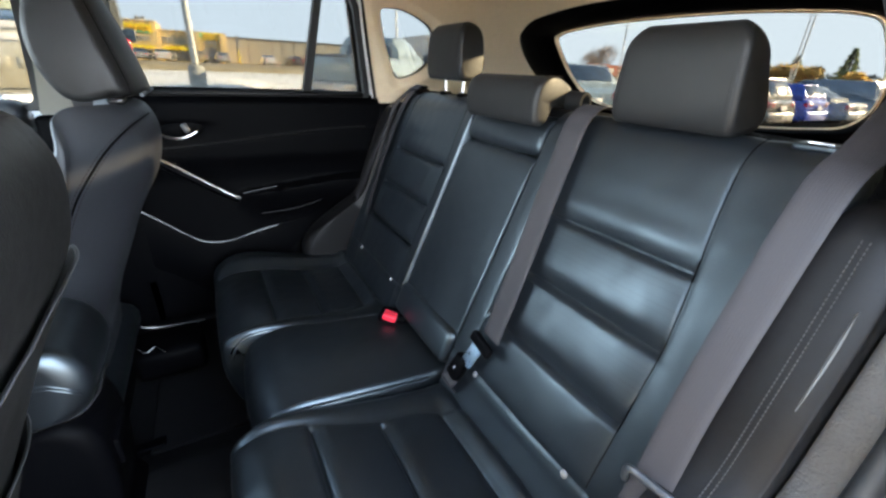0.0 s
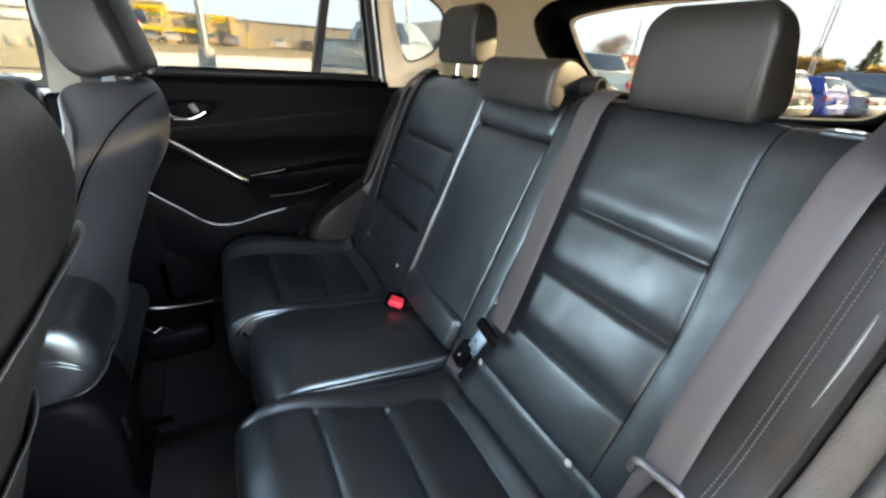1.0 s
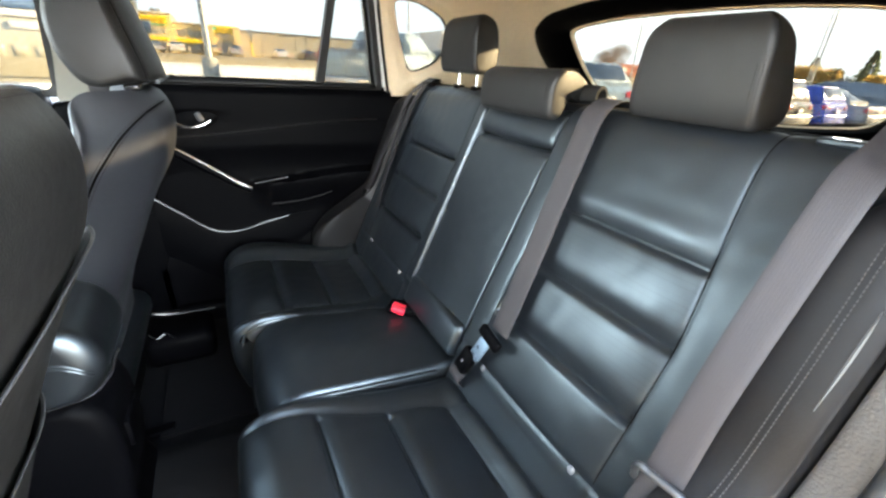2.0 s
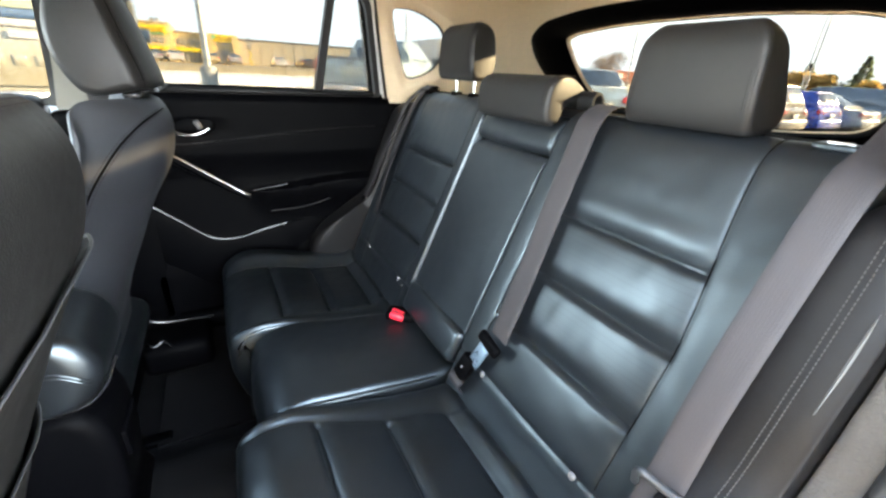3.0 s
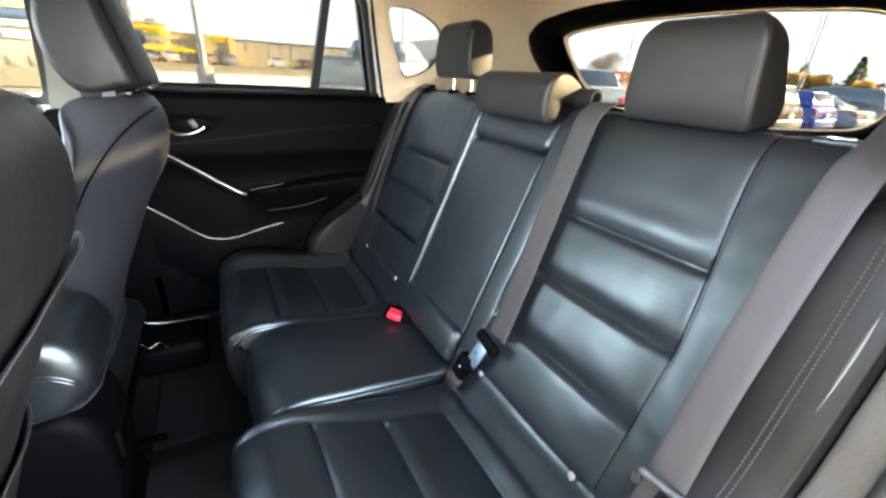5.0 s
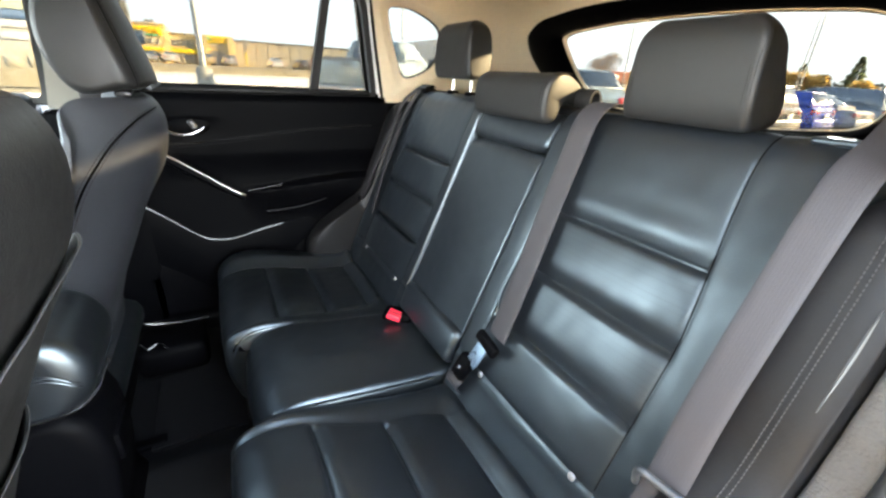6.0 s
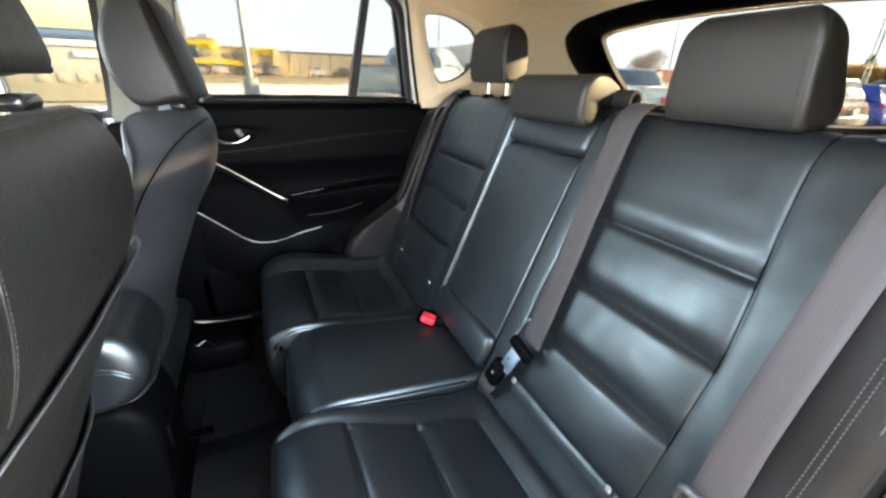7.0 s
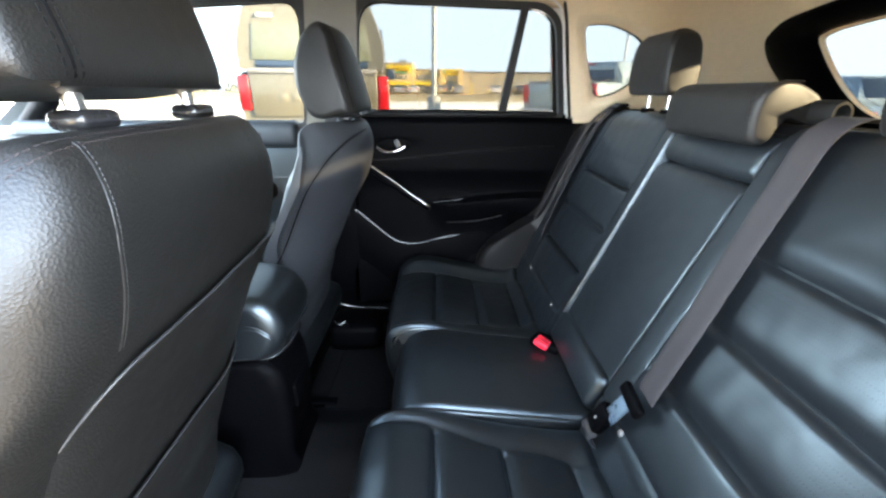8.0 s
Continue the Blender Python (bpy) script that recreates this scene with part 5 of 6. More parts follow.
bm = bmesh.new()
axis = sorted(set([round(-2000 * (i / 30) ** 3, 2) for i in range(31)] + [round(2000 * (i / 30) ** 3, 2) for i in range(31)] + [i * 0.75 for i in range(-20, 41)]))
gv = [[bm.verts.new((x, y, ground_z(x, y) + 0.10 * (noise.noise((x * 0.35, y * 0.35, 0)) + 0.5 * noise.noise((x, y, 4))) * step(y, 9, 11) * (1 - step(y, 24, 34)))) for x in axis] for y in axis]
for i in range(len(axis) - 1):
    for j in range(len(axis) - 1):
        bm.faces.new((gv[i][j], gv[i][j + 1], gv[i + 1][j + 1], gv[i + 1][j]))
structure("ground", finish(bm), ground_material(), "asphalt car park with snow banks and dry grass verges", "ground")

TYRE = material("tyre_rubber", (0.02, 0.02, 0.02), 0.8, var=0.2, scale=20)
RIM = material("alloy_rim", (0.5, 0.5, 0.52), 0.3, metal=0.9, var=0.1, scale=20)
LAMP = material("red_lamp_lens", (0.62, 0.012, 0.02), 0.2, var=0.1, scale=10, coat=0.5)
CARGLASS = material("dark_car_glass", (0.03, 0.055, 0.10), 0.06, var=0.1, scale=3, spec=0.8)
CAPGLASS = material("pale_cap_glass", (0.20, 0.22, 0.175), 0.12, var=0.15, scale=2, spec=0.6)
PLATE = material("plate_white", (0.7, 0.7, 0.7), 0.5)
BARS = material("grey_marking", (0.25, 0.25, 0.26), 0.5)


def paint(name, base):
    return material(name, base, 0.28, var=0.06, scale=2, coat=0.7, metal=0.2)


def wheel(parent, x, y, r, w):
    ty = part("wheel", wheel_mesh(x, y, r, w), TYRE, parent)
    part("rim", wheel_mesh(x, y, r * 0.66, w * 1.04, 0.6), RIM, ty)


def wheel_mesh(x, y, r, w, inner=0.86):
    rings = []
    for a, k in ((-0.5, inner), (-0.42, 1.0), (0.42, 1.0), (0.5, inner)):
        rings.append([Vector((x + w * a, y + r * k * math.cos(t), TR + r * k * math.sin(t))) for t in [2 * math.pi * j / 24 for j in range(24)]])
    return loft(rings)


TR = 0.40


def body_loft(profile, half, y_range, tuck=0.06):
    """A body from cross-sections along y: (y, bottom, top, half width at top)."""
    rings = []
    for y, zb, zt, hw, ht in profile:
        sec = rounded([(-hw, zb), (-hw * 1.0, zb + (zt - zb) * 0.45), (-ht, zt), (ht, zt), (hw, zb + (zt - zb) * 0.45), (hw, zb)], [0.06, 0.25, 0.07, 0.07, 0.25, 0.06], 4)
        rings.append([Vector((x, y, z)) for x, z in sec])
    return loft(rings)


def pickup(name, colour, label, capped=False):
    """A crew-cab pickup heading +y, its tail at y = 0."""
    global TR
    TR = 0.42
    t = thing(name, (0, 0, 0), label, "pickup truck", "parked vehicles")
    part("bed", body_loft([(0.03, 0.62, 1.36, 0.97, 0.95), (0.08, 0.58, 1.40, 1.0, 0.97), (1.0, 0.58, 1.41, 1.01, 0.97), (1.80, 0.58, 1.42, 1.0, 0.97)], 1, 1), colour, t)
    part("cab", body_loft([(1.82, 0.58, 1.44, 1.0, 0.97), (3.0, 0.56, 1.44, 1.01, 0.97), (4.2, 0.56, 1.42, 1.0, 0.96), (5.2, 0.6, 1.36, 0.98, 0.92), (5.75, 0.62, 1.25, 0.93, 0.82)], 1, 1), colour, t)
    part("cab_roof", body_loft([(1.88, 1.40, 1.84, 0.92, 0.72), (1.96, 1.40, 1.96, 0.92, 0.70), (2.9, 1.40, 2.02, 0.92, 0.70), (3.6, 1.40, 1.96, 0.92, 0.68), (4.3, 1.40, 1.50, 0.92, 0.78)], 1, 1), colour, t)
    part("rear_window", rbox((1.34, 0.02, 0.36), (0, 1.878, 1.64), 0.05, fn=lambda c: Vector((c.x * (1 - 0.25 * c.z), c.y + 0.10 * c.z, c.z))), CARGLASS, t)
    part("brake_light", rbox((0.26, 0.03, 0.045), (0, 1.90, 1.905), 0.012), LAMP, t, "high red brake light")
    for s in (-1, 1):
        part("side_window", rbox((0.02, 0.85, 0.36), (s * 0.855, 2.55, 1.66), 0.04, fn=lambda c, s=s: Vector((c.x - s * 0.42 * c.z, c.y, c.z))), CARGLASS, t)
        part("side_window", rbox((0.02, 0.80, 0.34), (s * 0.855, 3.45, 1.64), 0.04, fn=lambda c, s=s: Vector((c.x - s * 0.42 * c.z, c.y - 0.3 * max(c.y, 0) * (c.z > 0), c.z))), CARGLASS, t)
        part("tail_lamp", rbox((0.15, 0.10, 0.44), (s * 0.925, 0.055, 1.13), 0.025), LAMP, t, "red tail lamp")
        mir = part("mirror", rbox((0.22, 0.10, 0.24), (s * 1.16, 3.85, 1.52), 0.04), colour, t)
        part("mirror_glass", rbox((0.18, 0.01, 0.19), (s * 1.16, 3.795, 1.52), 0.02), CARGLASS, mir)
        for y in (1.15, 4.75):
            wheel(t, s * 0.88, y, 0.41, 0.26)
    gate = part("tailgate", rbox((1.68, 0.05, 0.58), (0, 0.025, 1.11), 0.025), colour, t)
    part("gate_spoiler", rbox((1.70, 0.09, 0.07), (0, 0.02, 1.405), 0.02), BARS, gate)
    part("gate_handle", rbox((0.24, 0.03, 0.07), (0.0, -0.008, 1.30), 0.015), BARS, gate)
    for k in range(6):
        part("embossed_bar", rbox((0.10, 0.012, 0.10), (-0.42 + 0.168 * k, -0.002, 1.07), 0.01), colour, gate)
    if capped:
        cap = part("bed_cap", body_loft([(0.04, 1.42, 2.16, 0.95, 0.80), (0.10, 1.42, 2.22, 0.97, 0.80), (1.0, 1.42, 2.26, 0.97, 0.80), (1.84, 1.42, 2.22, 0.96, 0.80)], 1, 1), colour, t, "champagne bed cap")
        part("cap_window", rbox((1.50, 0.02, 0.44), (0, 0.036, 1.76), 0.05, fn=lambda c: Vector((c.x * (1 - 0.2 * c.z), c.y, c.z))), CAPGLASS, cap)
        part("cap_window", rbox((1.46, 0.02, 0.085), (0, 0.034, 1.492), 0.02), CARGLASS, cap, "dark lower window strip")
        part("cap_brake_light", rbox((0.20, 0.03, 0.05), (-0.55, 0.03, 2.06), 0.012), PLATE, cap, "pale lamp lens")
        part("cap_handle", rbox((0.20, 0.05, 0.06), (0.45, 0.0, 1.49), 0.015), RIM, cap)
        for s in (-1, 1):
            part("cap_side_window", rbox((0.02, 1.30, 0.34), (s * 0.955, 0.95, 1.80), 0.05, fn=lambda c, s=s: Vector((c.x - s * 0.12 * c.z, c.y, c.z))), CARGLASS, cap)
            part("roof_bar", tube([(s * 0.72, 0.2, 2.26), (s * 0.72, 1.0, 2.32), (s * 0.72, 1.7, 2.26)], 0.02, 8, 12), RIM, cap)
    part("bumper", rbox((1.94, 0.16, 0.22), (0, -0.05, 0.68), 0.05), RIM, t, "bright rear bumper")
    part("number_plate", rbox((0.30, 0.01, 0.15), (0, -0.136, 0.70), 0.005), PLATE, t)
    part("underside", rbox((1.7, 5.2, 0.2), (0, 2.9, 0.52), 0.05), TYRE, t)
    return t


def car(name, colour, label, tall=1.46, length=4.5, suv=False):
    """A car heading +y, its tail at y = 0."""
    global TR
    TR = 0.33
    t = thing(name, (0, 0, 0), label, "car", "parked vehicles")
    w, L, belt = 0.90, length, (1.02 if suv else 0.95)
    part("body", body_loft([(0.02, 0.45, belt - 0.12, w * 0.90, w * 0.86), (0.12, 0.34, belt - 0.02, w * 0.96, w * 0.90), (0.8, 0.28, belt, w, w * 0.93), (2.2, 0.26, belt, w, w * 0.93),
                            (L - 1.2, 0.28, belt - 0.06, w, w * 0.9), (L - 0.4, 0.32, belt - 0.18, w * 0.95, w * 0.82), (L, 0.42, belt - 0.32, w * 0.82, w * 0.7)], 1, 1), colour, t)
    y0, y1 = (0.18, 0.42) if suv else (0.62, 1.35)
    part("cabin", body_loft([(y0, belt - 0.05, belt + 0.10, w * 0.90, w * 0.84), (y1, belt - 0.05, tall - 0.04, w * 0.90, w * 0.66), (2.1, belt - 0.05, tall, w * 0.90, w * 0.66),
                             (L - 1.9, belt - 0.05, tall - 0.08, w * 0.90, w * 0.66), (L - 1.15, belt - 0.08, belt + 0.02, w * 0.88, w * 0.80)], 1, 1), colour, t)
    tilt = math.atan2(y1 - y0, tall - belt - 0.14)
    part("rear_window", rbox((1.18, 0.02, (tall - belt) * (0.75 if suv else 1.1)), (0, (y0 + y1) / 2 - 0.015, (tall + belt) / 2 + 0.02), 0.04, turn=Matrix.Rotation(-tilt, 4, "X")), CARGLASS, t)
    for s in (-1, 1):
        part("side_window", rbox((0.02, L - 2.75, (tall - belt) * 0.66), (s * w * 0.805, 0.35 * y1 + 1.75, (tall + belt) / 2 + 0.01), 0.05, fn=lambda c, s=s: Vector((c.x - s * 0.40 * c.z, c.y * (1 - 0.35 * c.z), c.z))), CARGLASS, t)
        part("tail_lamp", rbox((0.34, 0.10, 0.14), (s * w * 0.74, 0.055, belt - 0.16), 0.03, fn=lambda c, s=s: Vector((c.x, c.y + 0.12 * max(s * c.x, 0) * 2, c.z))), LAMP, t, "red tail lamp")
        part("mirror", rbox((0.16, 0.10, 0.12), (s * 1.0, L - 1.75, belt + 0.04), 0.03), colour, t)
        for y in (0.85, L - 0.85):
            wheel(t, s * w * 0.89, y, 0.33, 0.21)
    part("bumper", rbox((1.66, 0.14, 0.30), (0, 0.03, 0.50), 0.06), colour, t)
    part("number_plate", rbox((0.30, 0.01, 0.15), (0, -0.028, 0.74), 0.005), PLATE, t)
    return t


def park(t, x, y, turn=0.0):
    t.matrix_basis = pose(x, y, ground_z(x, y + 1.5), 0, 0, turn)
    return t


park(pickup("pickup_truck", paint("champagne_paint", (0.19, 0.172, 0.13)), "champagne pickup truck with a bed cap, parked tail-on", True), -2.02, 5.15, 8)
park(pickup("pickup_truck", paint("slate_blue_paint", (0.34, 0.42, 0.46)), "slate blue pickup truck parked tail-on beside the light pole"), 2.72, 10.2, -42)
park(car("car", paint("pale_blue_paint", (0.25, 0.36, 0.46)), "pale blue hatchback parked in a row", 1.50, 4.3, True), 6.9, 5.6)
park(car("car", paint("dark_grey_paint", (0.12, 0.12, 0.13)), "dark grey estate car parked in a row", 1.60, 4.5, True), 12.2, 5.6)
park(car("car", paint("silver_paint", (0.15, 0.145, 0.135)), "silver estate car with red lamps parked in a row", 1.64, 4.5, True), 14.9, 5.5)
park(car("car", paint("royal_blue_paint", (0.03, 0.09, 0.48)), "royal blue hatchback parked in a row", 1.52, 4.1, True), 17.6, 5.6)
park(car("car", paint("white_paint", (0.25, 0.28, 0.31)), "white saloon parked in a row", 1.46, 4.7), 20.3, 5.4)
park(car("car", paint("steel_blue_paint", (0.16, 0.22, 0.30)), "steel blue people carrier parked in a row", 1.75, 4.8, True), 23.6, 5.6)
park(car("car", paint("steel_blue_paint", (0.12, 0.16, 0.22)), "grey blue people carrier parked in a row", 1.75, 4.8, True), 27.0, 5.6)

# street lamps
POLE = material("galvanised_steel", (0.42, 0.43, 0.42), 0.5, metal=0.4, var=0.12, scale=3)
CONC = material("concrete", (0.38, 0.38, 0.36), 0.85, var=0.15, scale=4, grain=0.5, grain_scale=80)


def street_lamp(x, y, high, base, arm, thick=1.0):
    z = ground_z(x, y)
    t = thing("street_lamp", (x, y, z), "grey steel car park light pole on a concrete foot", "street lamp", "light poles")
    rings = [[Vector((x + r * math.cos(a), y + r * math.sin(a), z + h)) for a in [2 * math.pi * j / 20 for j in range(20)]] for h, r in ((-0.3, base), (0.50, base), (0.57, base * 0.86), (0.60, base * 0.4))]
    part("foot", loft(rings), CONC, t)
    rings = [[Vector((x + r * math.cos(a), y + r * math.sin(a), z + h)) for a in [2 * math.pi * j / 12 for j in range(12)]] for h, r in ((0.55, 0.085 * thick), (high * 0.5, 0.07 * thick), (high, 0.05 * thick))]
    part("pole", loft(rings), POLE, t)
    part("arm", tube([(x, y, z + high - 0.1), (x + arm * 0.4, y, z + high + 0.3), (x + arm, y, z + high + 0.35)], 0.03, 8, 16), POLE, t)
    part("lamp_head", rbox((0.6, 0.28, 0.12), (x + arm, y, z + high + 0.32), 0.04), POLE, t)


street_lamp(-0.45, 13.0, 9.0, 0.21, 0.8)
street_lamp(13.5, 32.0, 9.0, 0.27, -1.5)
street_lamp(34.5, 13.6, 9.5, 0.27, -1.6, 0.7)
street_lamp(43, 17.4, 9.5, 0.27, -1.6, 0.7)
street_lamp(42, 34, 9.5, 0.27, 1.6)

# shops across the road
STUCCO = material("cream_stucco", (0.66, 0.50, 0.25), 0.9, var=0.08, scale=0.6, grain=0.3, grain_scale=20)
YELLOW = material("yellow_fascia", (0.85, 0.62, 0.03), 0.6, var=0.05, scale=1)
CLAD = material("tan_cladding", (0.60, 0.52, 0.40), 0.8, var=0.08, scale=0.5, grain=0.3, grain_scale=10)
GREYTAN = material("grey_tan_cladding", (0.42, 0.38, 0.31), 0.8, var=0.06, scale=0.4, grain=0.3, grain_scale=10)
SHOPGLASS = material("shop_glass", (0.08, 0.10, 0.11), 0.15, var=0.2, scale=1, spec=0.7)
GREYC = material("grey_cladding", (0.20, 0.20, 0.20), 0.8, var=0.1, scale=0.6)
REDC = material("red_brown_brick", (0.33, 0.10, 0.07), 0.85, var=0.15, scale=1)
SIGNGOLD = material("golden_sign_bars", (0.62, 0.36, 0.02), 0.6, var=0.05, scale=1)
GREEN = material("green_sign", (0.05, 0.40, 0.30), 0.6)


def box(x0, x1, y0, y1, z0, z1, r=0.03):
    return rbox((x1 - x0, y1 - y0, z1 - z0), ((x0 + x1) / 2, (y0 + y1) / 2, (z0 + z1) / 2), r, 1)


GZ = 0.9
shop = thing("shop", (-4, 80, GZ), "cream stucco shop with yellow fascia signs and large windows", "shop building")
part("wall", box(-4.7, 4.2, 78, 96, GZ, 5.0), STUCCO, shop)
part("parapet", box(-4.75, 4.35, 77.8, 96.2, 5.0, 5.2), CLAD, shop)
part("tower", box(-14.5, -4.7, 77.4, 90, GZ, 6.0), STUCCO, shop)
part("tower_parapet", box(-14.7, -4.6, 77.2, 90.2, 6.0, 6.2), CLAD, shop)
sign = part("sign", box(-9.2, -5.2, 77.15, 77.4, 4.5, 5.65), YELLOW, shop, "yellow fascia sign without lettering")
for k in range(5):
    part("sign_bar", box(-8.8 + 0.70 * k, -8.35 + 0.70 * k, 77.05, 77.15, 4.75, 5.35), SIGNGOLD, sign)
part("sign_stripe", box(-8.9, -5.5, 77.08, 77.15, 4.52, 4.68), GREEN, sign)
sign = part("sign", box(0.15, 3.8, 77.7, 78, 4.15, 5.1), YELLOW, shop, "yellow fascia sign without lettering")
part("sign_panel", box(0.35, 1.0, 77.6, 77.7, 4.45, 4.95), GREEN, sign)
for k in range(4):
    part("sign_bar", box(1.2 + 0.58 * k, 1.62 + 0.58 * k, 77.6, 77.7, 4.40, 4.85), SIGNGOLD, sign)


def shop_window(x0, x1, z0, z1, y, panes):
    """A wide shop window: dark glass in a pale frame, cut by mullions."""
    w = part("window", box(x0, x1, y - 0.04, y + 0.1, z0, z1), SHOPGLASS, shop)
    for q in range(panes + 1):
        xm = x0 + (x1 - x0) * q / panes
        part("mullion", box(xm - 0.07, xm + 0.07, y - 0.12, y + 0.02, z0, z1), CLAD, w)
    for zz in (z0, (z0 + z1) / 2, z1):
        part("transom", box(x0, x1, y - 0.10, y + 0.02, zz - 0.05, zz + 0.05), CLAD, w)


shop_window(-9.0, -5.6, 3.45, 4.1, 77.4, 4)
shop_window(-9.0, -5.7, 1.15, 2.35, 77.4, 4)
shop_window(-4.3, -1.05, 3.40, 4.15, 78, 5)
shop_window(-4.2, -1.15, 1.15, 2.30, 78, 5)
shop_window(1.0, 2.85, 3.65, 4.02, 78, 4)
part("band", box(-4.45, -0.9, 77.6, 78, 2.50, 3.0), YELLOW, shop, "yellow awning band")
part("band", box(-9.3, -5.3, 77.0, 77.4, 2.55, 2.95), YELLOW, shop, "yellow awning band")
part("loading_door", box(0.85, 2.8, 77.9, 78.1, GZ, 2.97), GREYC, shop, "dark roll-up loading door")
for x in (-4.75, -0.75, 0.35, 3.6):
    part("column", box(x - 0.28, x + 0.28, 77.5, 78.2, GZ, 5.0), STUCCO, shop)
for x in (-6.9, -6.2):
    part("roof_unit", box(x - 0.22, x + 0.22, 79, 81, 6.2, 6.75), GREYC, shop)
wh = thing("warehouse", (30, 95, GZ), "long tan warehouse with plain metal cladding", "warehouse")
part("wall", box(4.6, 60, 90, 120, GZ, 5.1), GREYTAN, wh)
part("parapet", box(4.5, 60.2, 89.8, 120.2, 5.1, 5.35), GREYC, wh)
for k in range(28):
    part("cladding_rib", box(4.7 + 2 * k, 4.78 + 2 * k, 89.95, 90, GZ, 5.1, 0.01), GREYTAN, wh)
post = thing("bollard_sign", (5.8, 78, GZ), "tall yellow pylon sign by the verge", "sign")
part("post", box(5.72, 5.92, 77.8, 78.0, GZ, 3.2), YELLOW, post)
part("cap", box(5.60, 6.04, 77.7, 78.1, 3.2, 5.0), GREYC, post)
wb = thing("office_building", (42, 75, GZ), "white low office building", "office building")
part("wall", box(36, 52, 70, 85, GZ, 7.0), PLATE, wb)
for k in range(6):
    part("window", box(37 + 2.4 * k, 38.6 + 2.4 * k, 69.9, 70.1, 4.4, 5.8), SHOPGLASS, wb)
rb = thing("roadside_restaurant", (62, 55, GZ), "low red-brown restaurant with a wide sign band", "restaurant")
part("wall", box(56, 70, 52, 64, GZ - 0.5, 3.0), CLAD, rb)
part("sign_band", box(55.6, 66, 51.5, 52, 1.7, 3.4), REDC, rb)
part("sign_panel", box(58.5, 62, 51.4, 51.5, 2.2, 2.9), PLATE, rb)
bx = thing("roadside_board", (52, 41, 0.5), "tall pale yellow roadside board", "sign")
part("board", box(50.6, 51.6, 40, 40.3, 0.4, 3.1), YELLOW, bx)


# ---- trees ----
SPRUCE = material("spruce_needles", (0.22, 0.25, 0.16), 0.8, var=0.4, scale=2)
GOLD = material("dry_gold_leaves", (0.50, 0.34, 0.13), 0.8, var=0.35, scale=2)


def leafy_light(m, colour, amount):
    """Thin leaves and needles pass part of the light that falls on their far side."""
    n, l = m.node_tree.nodes, m.node_tree.links
    b, out = n["Principled BSDF"], n["Material Output"]
    tl, mix = n.new("ShaderNodeBsdfTranslucent"), n.new("ShaderNodeMixShader")
    tl.inputs["Color"].default_value = (*colour, 1)
    mix.inputs[0].default_value = amount
    l.new(b.outputs[0], mix.inputs[1])
    l.new(tl.outputs[0], mix.inputs[2])
    l.new(mix.outputs[0], out.inputs["Surface"])


leafy_light(SPRUCE, (0.22, 0.26, 0.13), 0.45)
leafy_light(GOLD, (0.60, 0.42, 0.15), 0.5)
TWIG = material("bare_twigs", (0.28, 0.19, 0.12), 0.85, var=0.25, scale=2)
BARK = material("bark", (0.10, 0.075, 0.055), 0.9, var=0.3, scale=4)
rng = random.Random(7)


def cone_trunk(x, y, z, high, r):
    rings = [[Vector((x + q * math.cos(a), y + q * math.sin(a), z + h)) for a in [2 * math.pi * j / 8 for j in range(8)]] for h, q in ((-0.3, r), (high * 0.5, r * 0.6), (high, r * 0.1))]
    return loft(rings)


def blades(points):
    bm = bmesh.new()
    for p, d, w in points:
        side = d.cross(Vector((rng.uniform(-1, 1), rng.uniform(-1, 1), rng.uniform(-1, 1)))).normalized() * w
        up = d.cross(side).normalized() * w * 0.5
        a = [bm.verts.new(q) for q in (p, p + d * 0.5 + side, p + d, p + d * 0.5 - side + up)]
        bm.faces.new((a[0], a[1], a[2]))
        bm.faces.new((a[0], a[2], a[3]))
    for f in bm.faces:
        f.smooth = False
    return bm


def spruce(x, y, high, wide):
    z = ground_z(x, y)
    t = thing("spruce_tree", (x, y, z), "dark green spruce tree", "tree", "trees")
    part("trunk", cone_trunk(x, y, z, high, 0.2), BARK, t)
    pts = []
    for i in range(1500):
        h = rng.random() ** 1.25
        r = wide * (1 - h) * (0.75 + 0.25 * math.sin(h * 46))
        a = rng.uniform(0, 2 * math.pi)
        q = r * rng.uniform(0.45, 1.0)
        d = Vector((math.cos(a), math.sin(a), rng.uniform(-0.5, 0.15))) * rng.uniform(0.35, 0.8) * (1.1 - 0.6 * h)
        pts.append((Vector((x + q * math.cos(a), y + q * math.sin(a), z + 0.06 * high + h * high * 0.94)), d, 0.13))
    part("crown", blades(pts), SPRUCE, t)


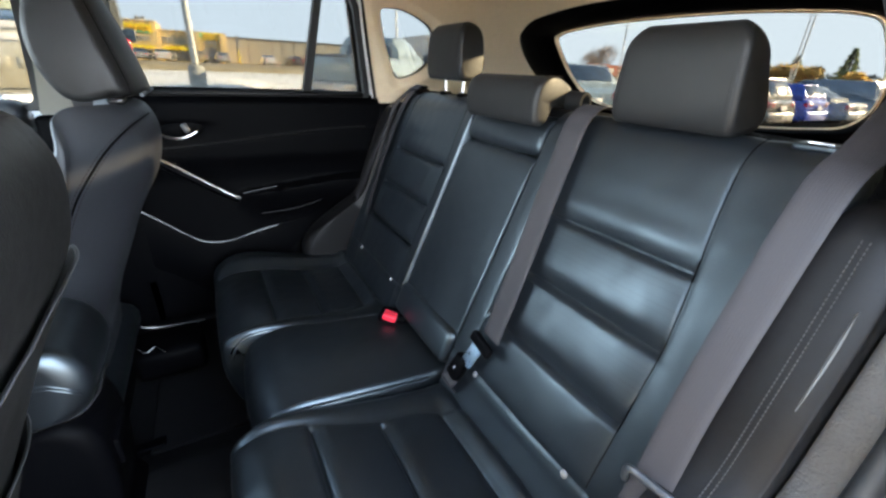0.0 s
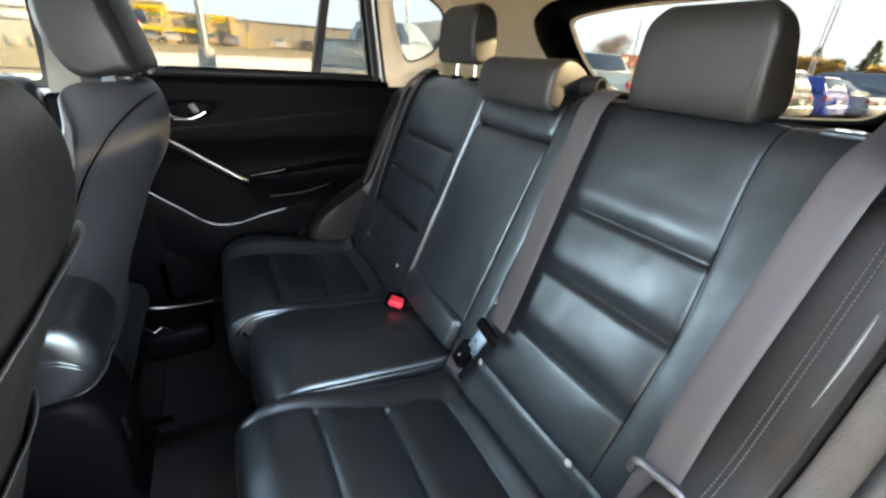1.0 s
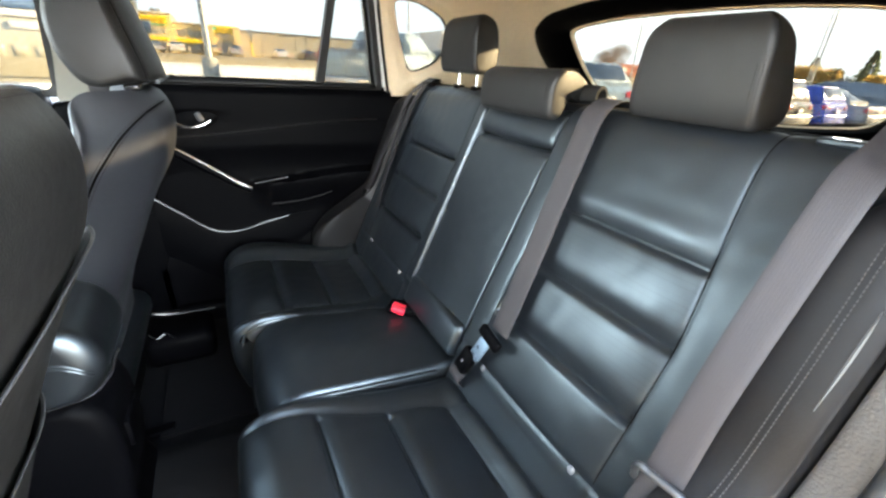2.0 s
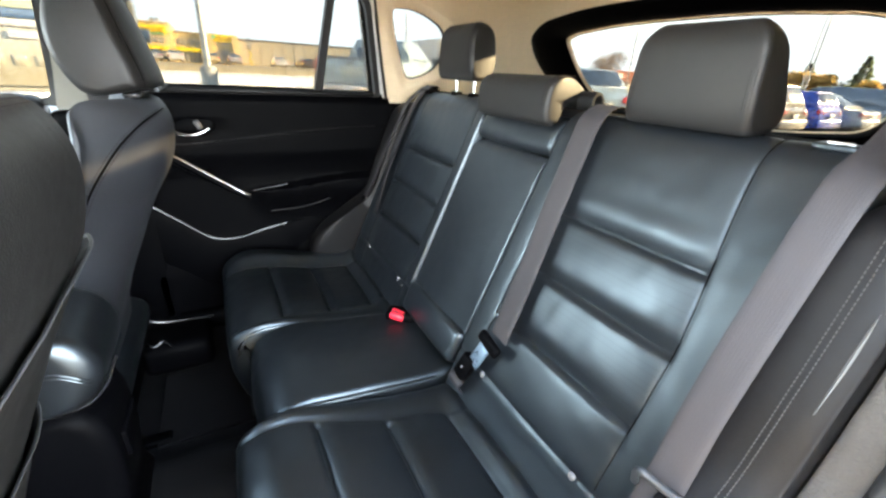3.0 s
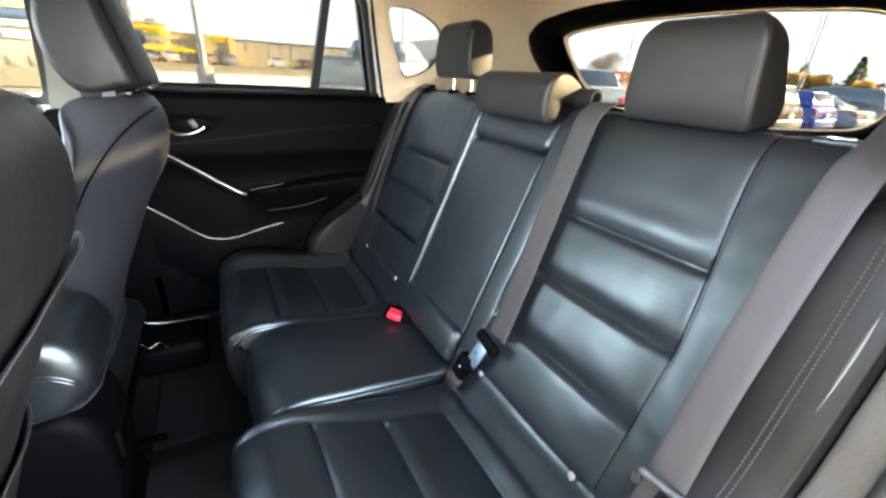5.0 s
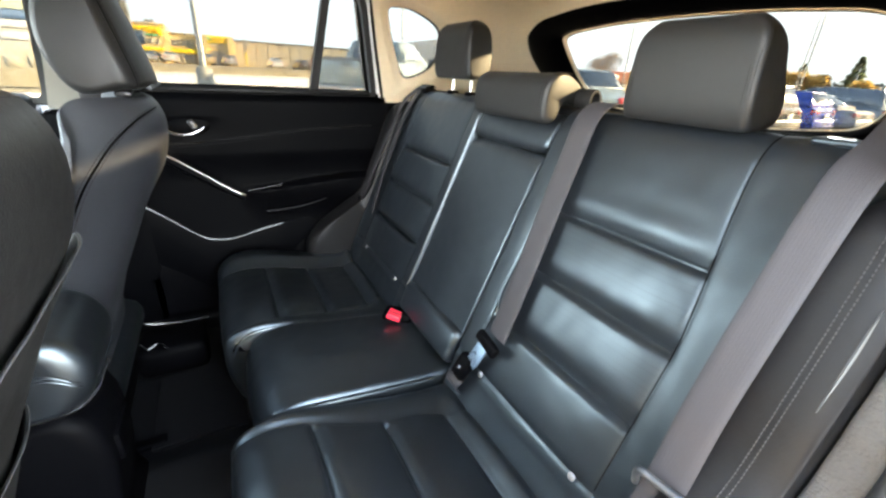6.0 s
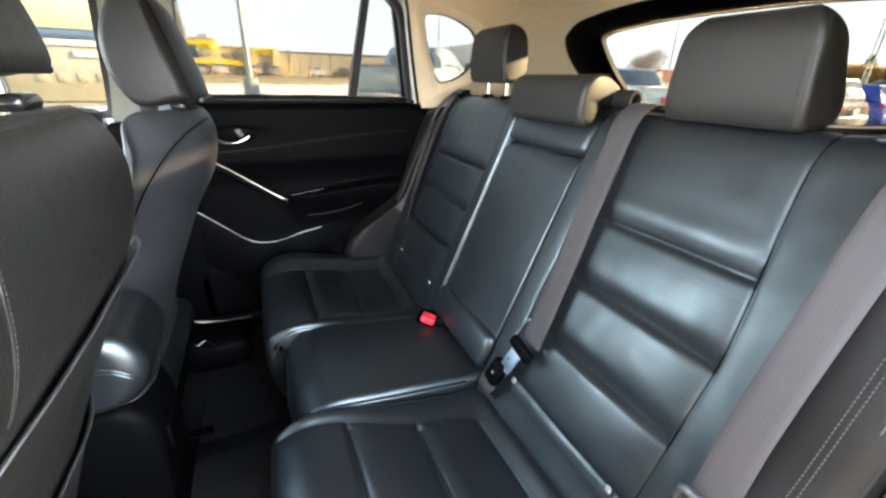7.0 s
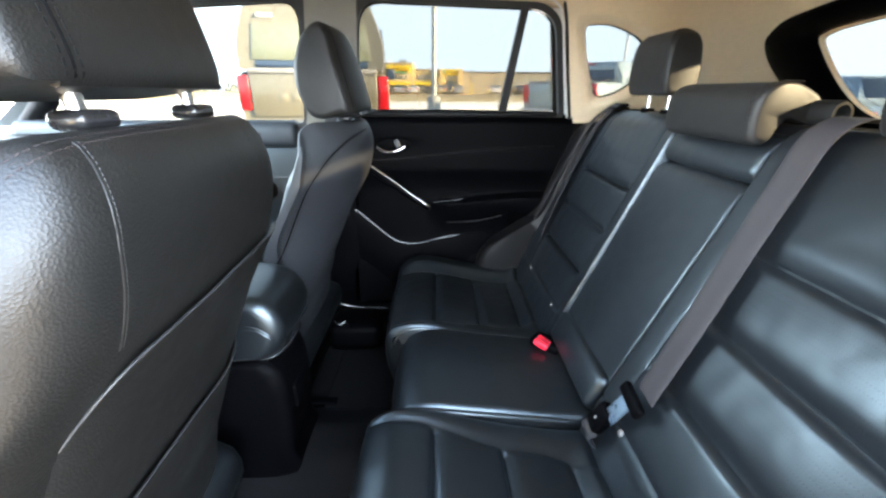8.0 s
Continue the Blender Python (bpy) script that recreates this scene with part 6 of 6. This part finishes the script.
def leafy(x, y, high, wide, mat, kind, label, n=1600, bare=False):
    z = ground_z(x, y)
    t = thing(kind, (x, y, z), label, "tree", "trees")
    tr = cone_trunk(x, y, z, high * 0.85, 0.16)
    part("trunk", tr, BARK, t)
    lumps = [(Vector((rng.uniform(-0.6, 0.6) * wide, rng.uniform(-0.6, 0.6) * wide, high * rng.uniform(0.35, 0.85))), rng.uniform(0.3, 0.55) * wide) for k in range(11)]
    for c, r in lumps[:7]:
        part("limb", tube([(x, y, z + high * 0.25), (x + c.x * 0.5, y + c.y * 0.5, z + c.z * 0.7), (x + c.x, y + c.y, z + c.z)], 0.05, 5, 8), BARK, t)
    pts = []
    for i in range(n):
        c, r = rng.choice(lumps)
        v = Vector((rng.gauss(0, 1), rng.gauss(0, 1), rng.gauss(0, 0.8))).normalized() * r * rng.uniform(0.5, 1.05)
        d = (v.normalized() + Vector((0, 0, 0.6 if bare else 0.0))) * rng.uniform(0.25, 0.5)
        pts.append((Vector((x, y, z)) + c + v, d * (1.6 if bare else 1), 0.02 if bare else 0.12))
    part("crown", blades(pts), mat, t)


spruce(75, 24.5, 5.6, 1.9)
spruce(74, 30.2, 4.6, 1.6)
for k, (x, y, h) in enumerate(((70, 26.5, 2.9), (70, 29.5, 3.2), (68, 31.5, 2.6), (72, 22.6, 2.4), (71, 28, 2.8), (76, 20.0, 2.4))):
    leafy(x, y, h, 1.6, GOLD, "golden_shrub", "dry golden-leaved shrub at the edge of the car park")
leafy(66, 58, 6.2, 2.6, TWIG, "bare_tree", "bare leafless tree behind the restaurant", 2200, True)
leafy(70, 64, 5.0, 2.4, TWIG, "bare_tree", "bare leafless tree behind the restaurant", 1800, True)
# far woods along the horizon
pts = []
for i in range(5200):
    a = radians(rng.uniform(-35, 110))
    r = rng.uniform(190, 240)
    x, y = r * math.sin(a), r * math.cos(a)
    h = 5.0 * (0.75 + 0.4 * noise.noise((a * 9, 0, 2)) + 0.25 * noise.noise((a * 40, 0, 5)))
    pts.append((Vector((x, y, 0.4 + rng.random() ** 1.3 * max(h, 1.2))), Vector((rng.uniform(-0.5, 0.5), rng.uniform(-0.5, 0.5), 1.0)) * 1.8, 0.8))
WOODS = material("far_woods_foliage", (0.13, 0.15, 0.15), 0.9, var=0.4, scale=0.05)
tagged(part("far_woods", blades(pts), WOODS), "distant line of dark woods on the horizon", "woods", kind="stuff")
# cars and stones in front of the shops
for k, (x, colour) in enumerate(((-9.5, "white"), (-6.6, "grey"), (-4.2, "white"), (0.3, "tan"), (3.2, "grey"), (9.5, "white"), (13.5, "dark"))):
    base = {"white": (0.6, 0.6, 0.6), "grey": (0.3, 0.31, 0.33), "tan": (0.45, 0.35, 0.2), "dark": (0.05, 0.05, 0.06)}[colour]
    park(car("car", paint(colour + "_far_paint", base), colour + " car parked before the shops", 1.5, 4.4, k % 2 == 0), x, 70.5, 6)
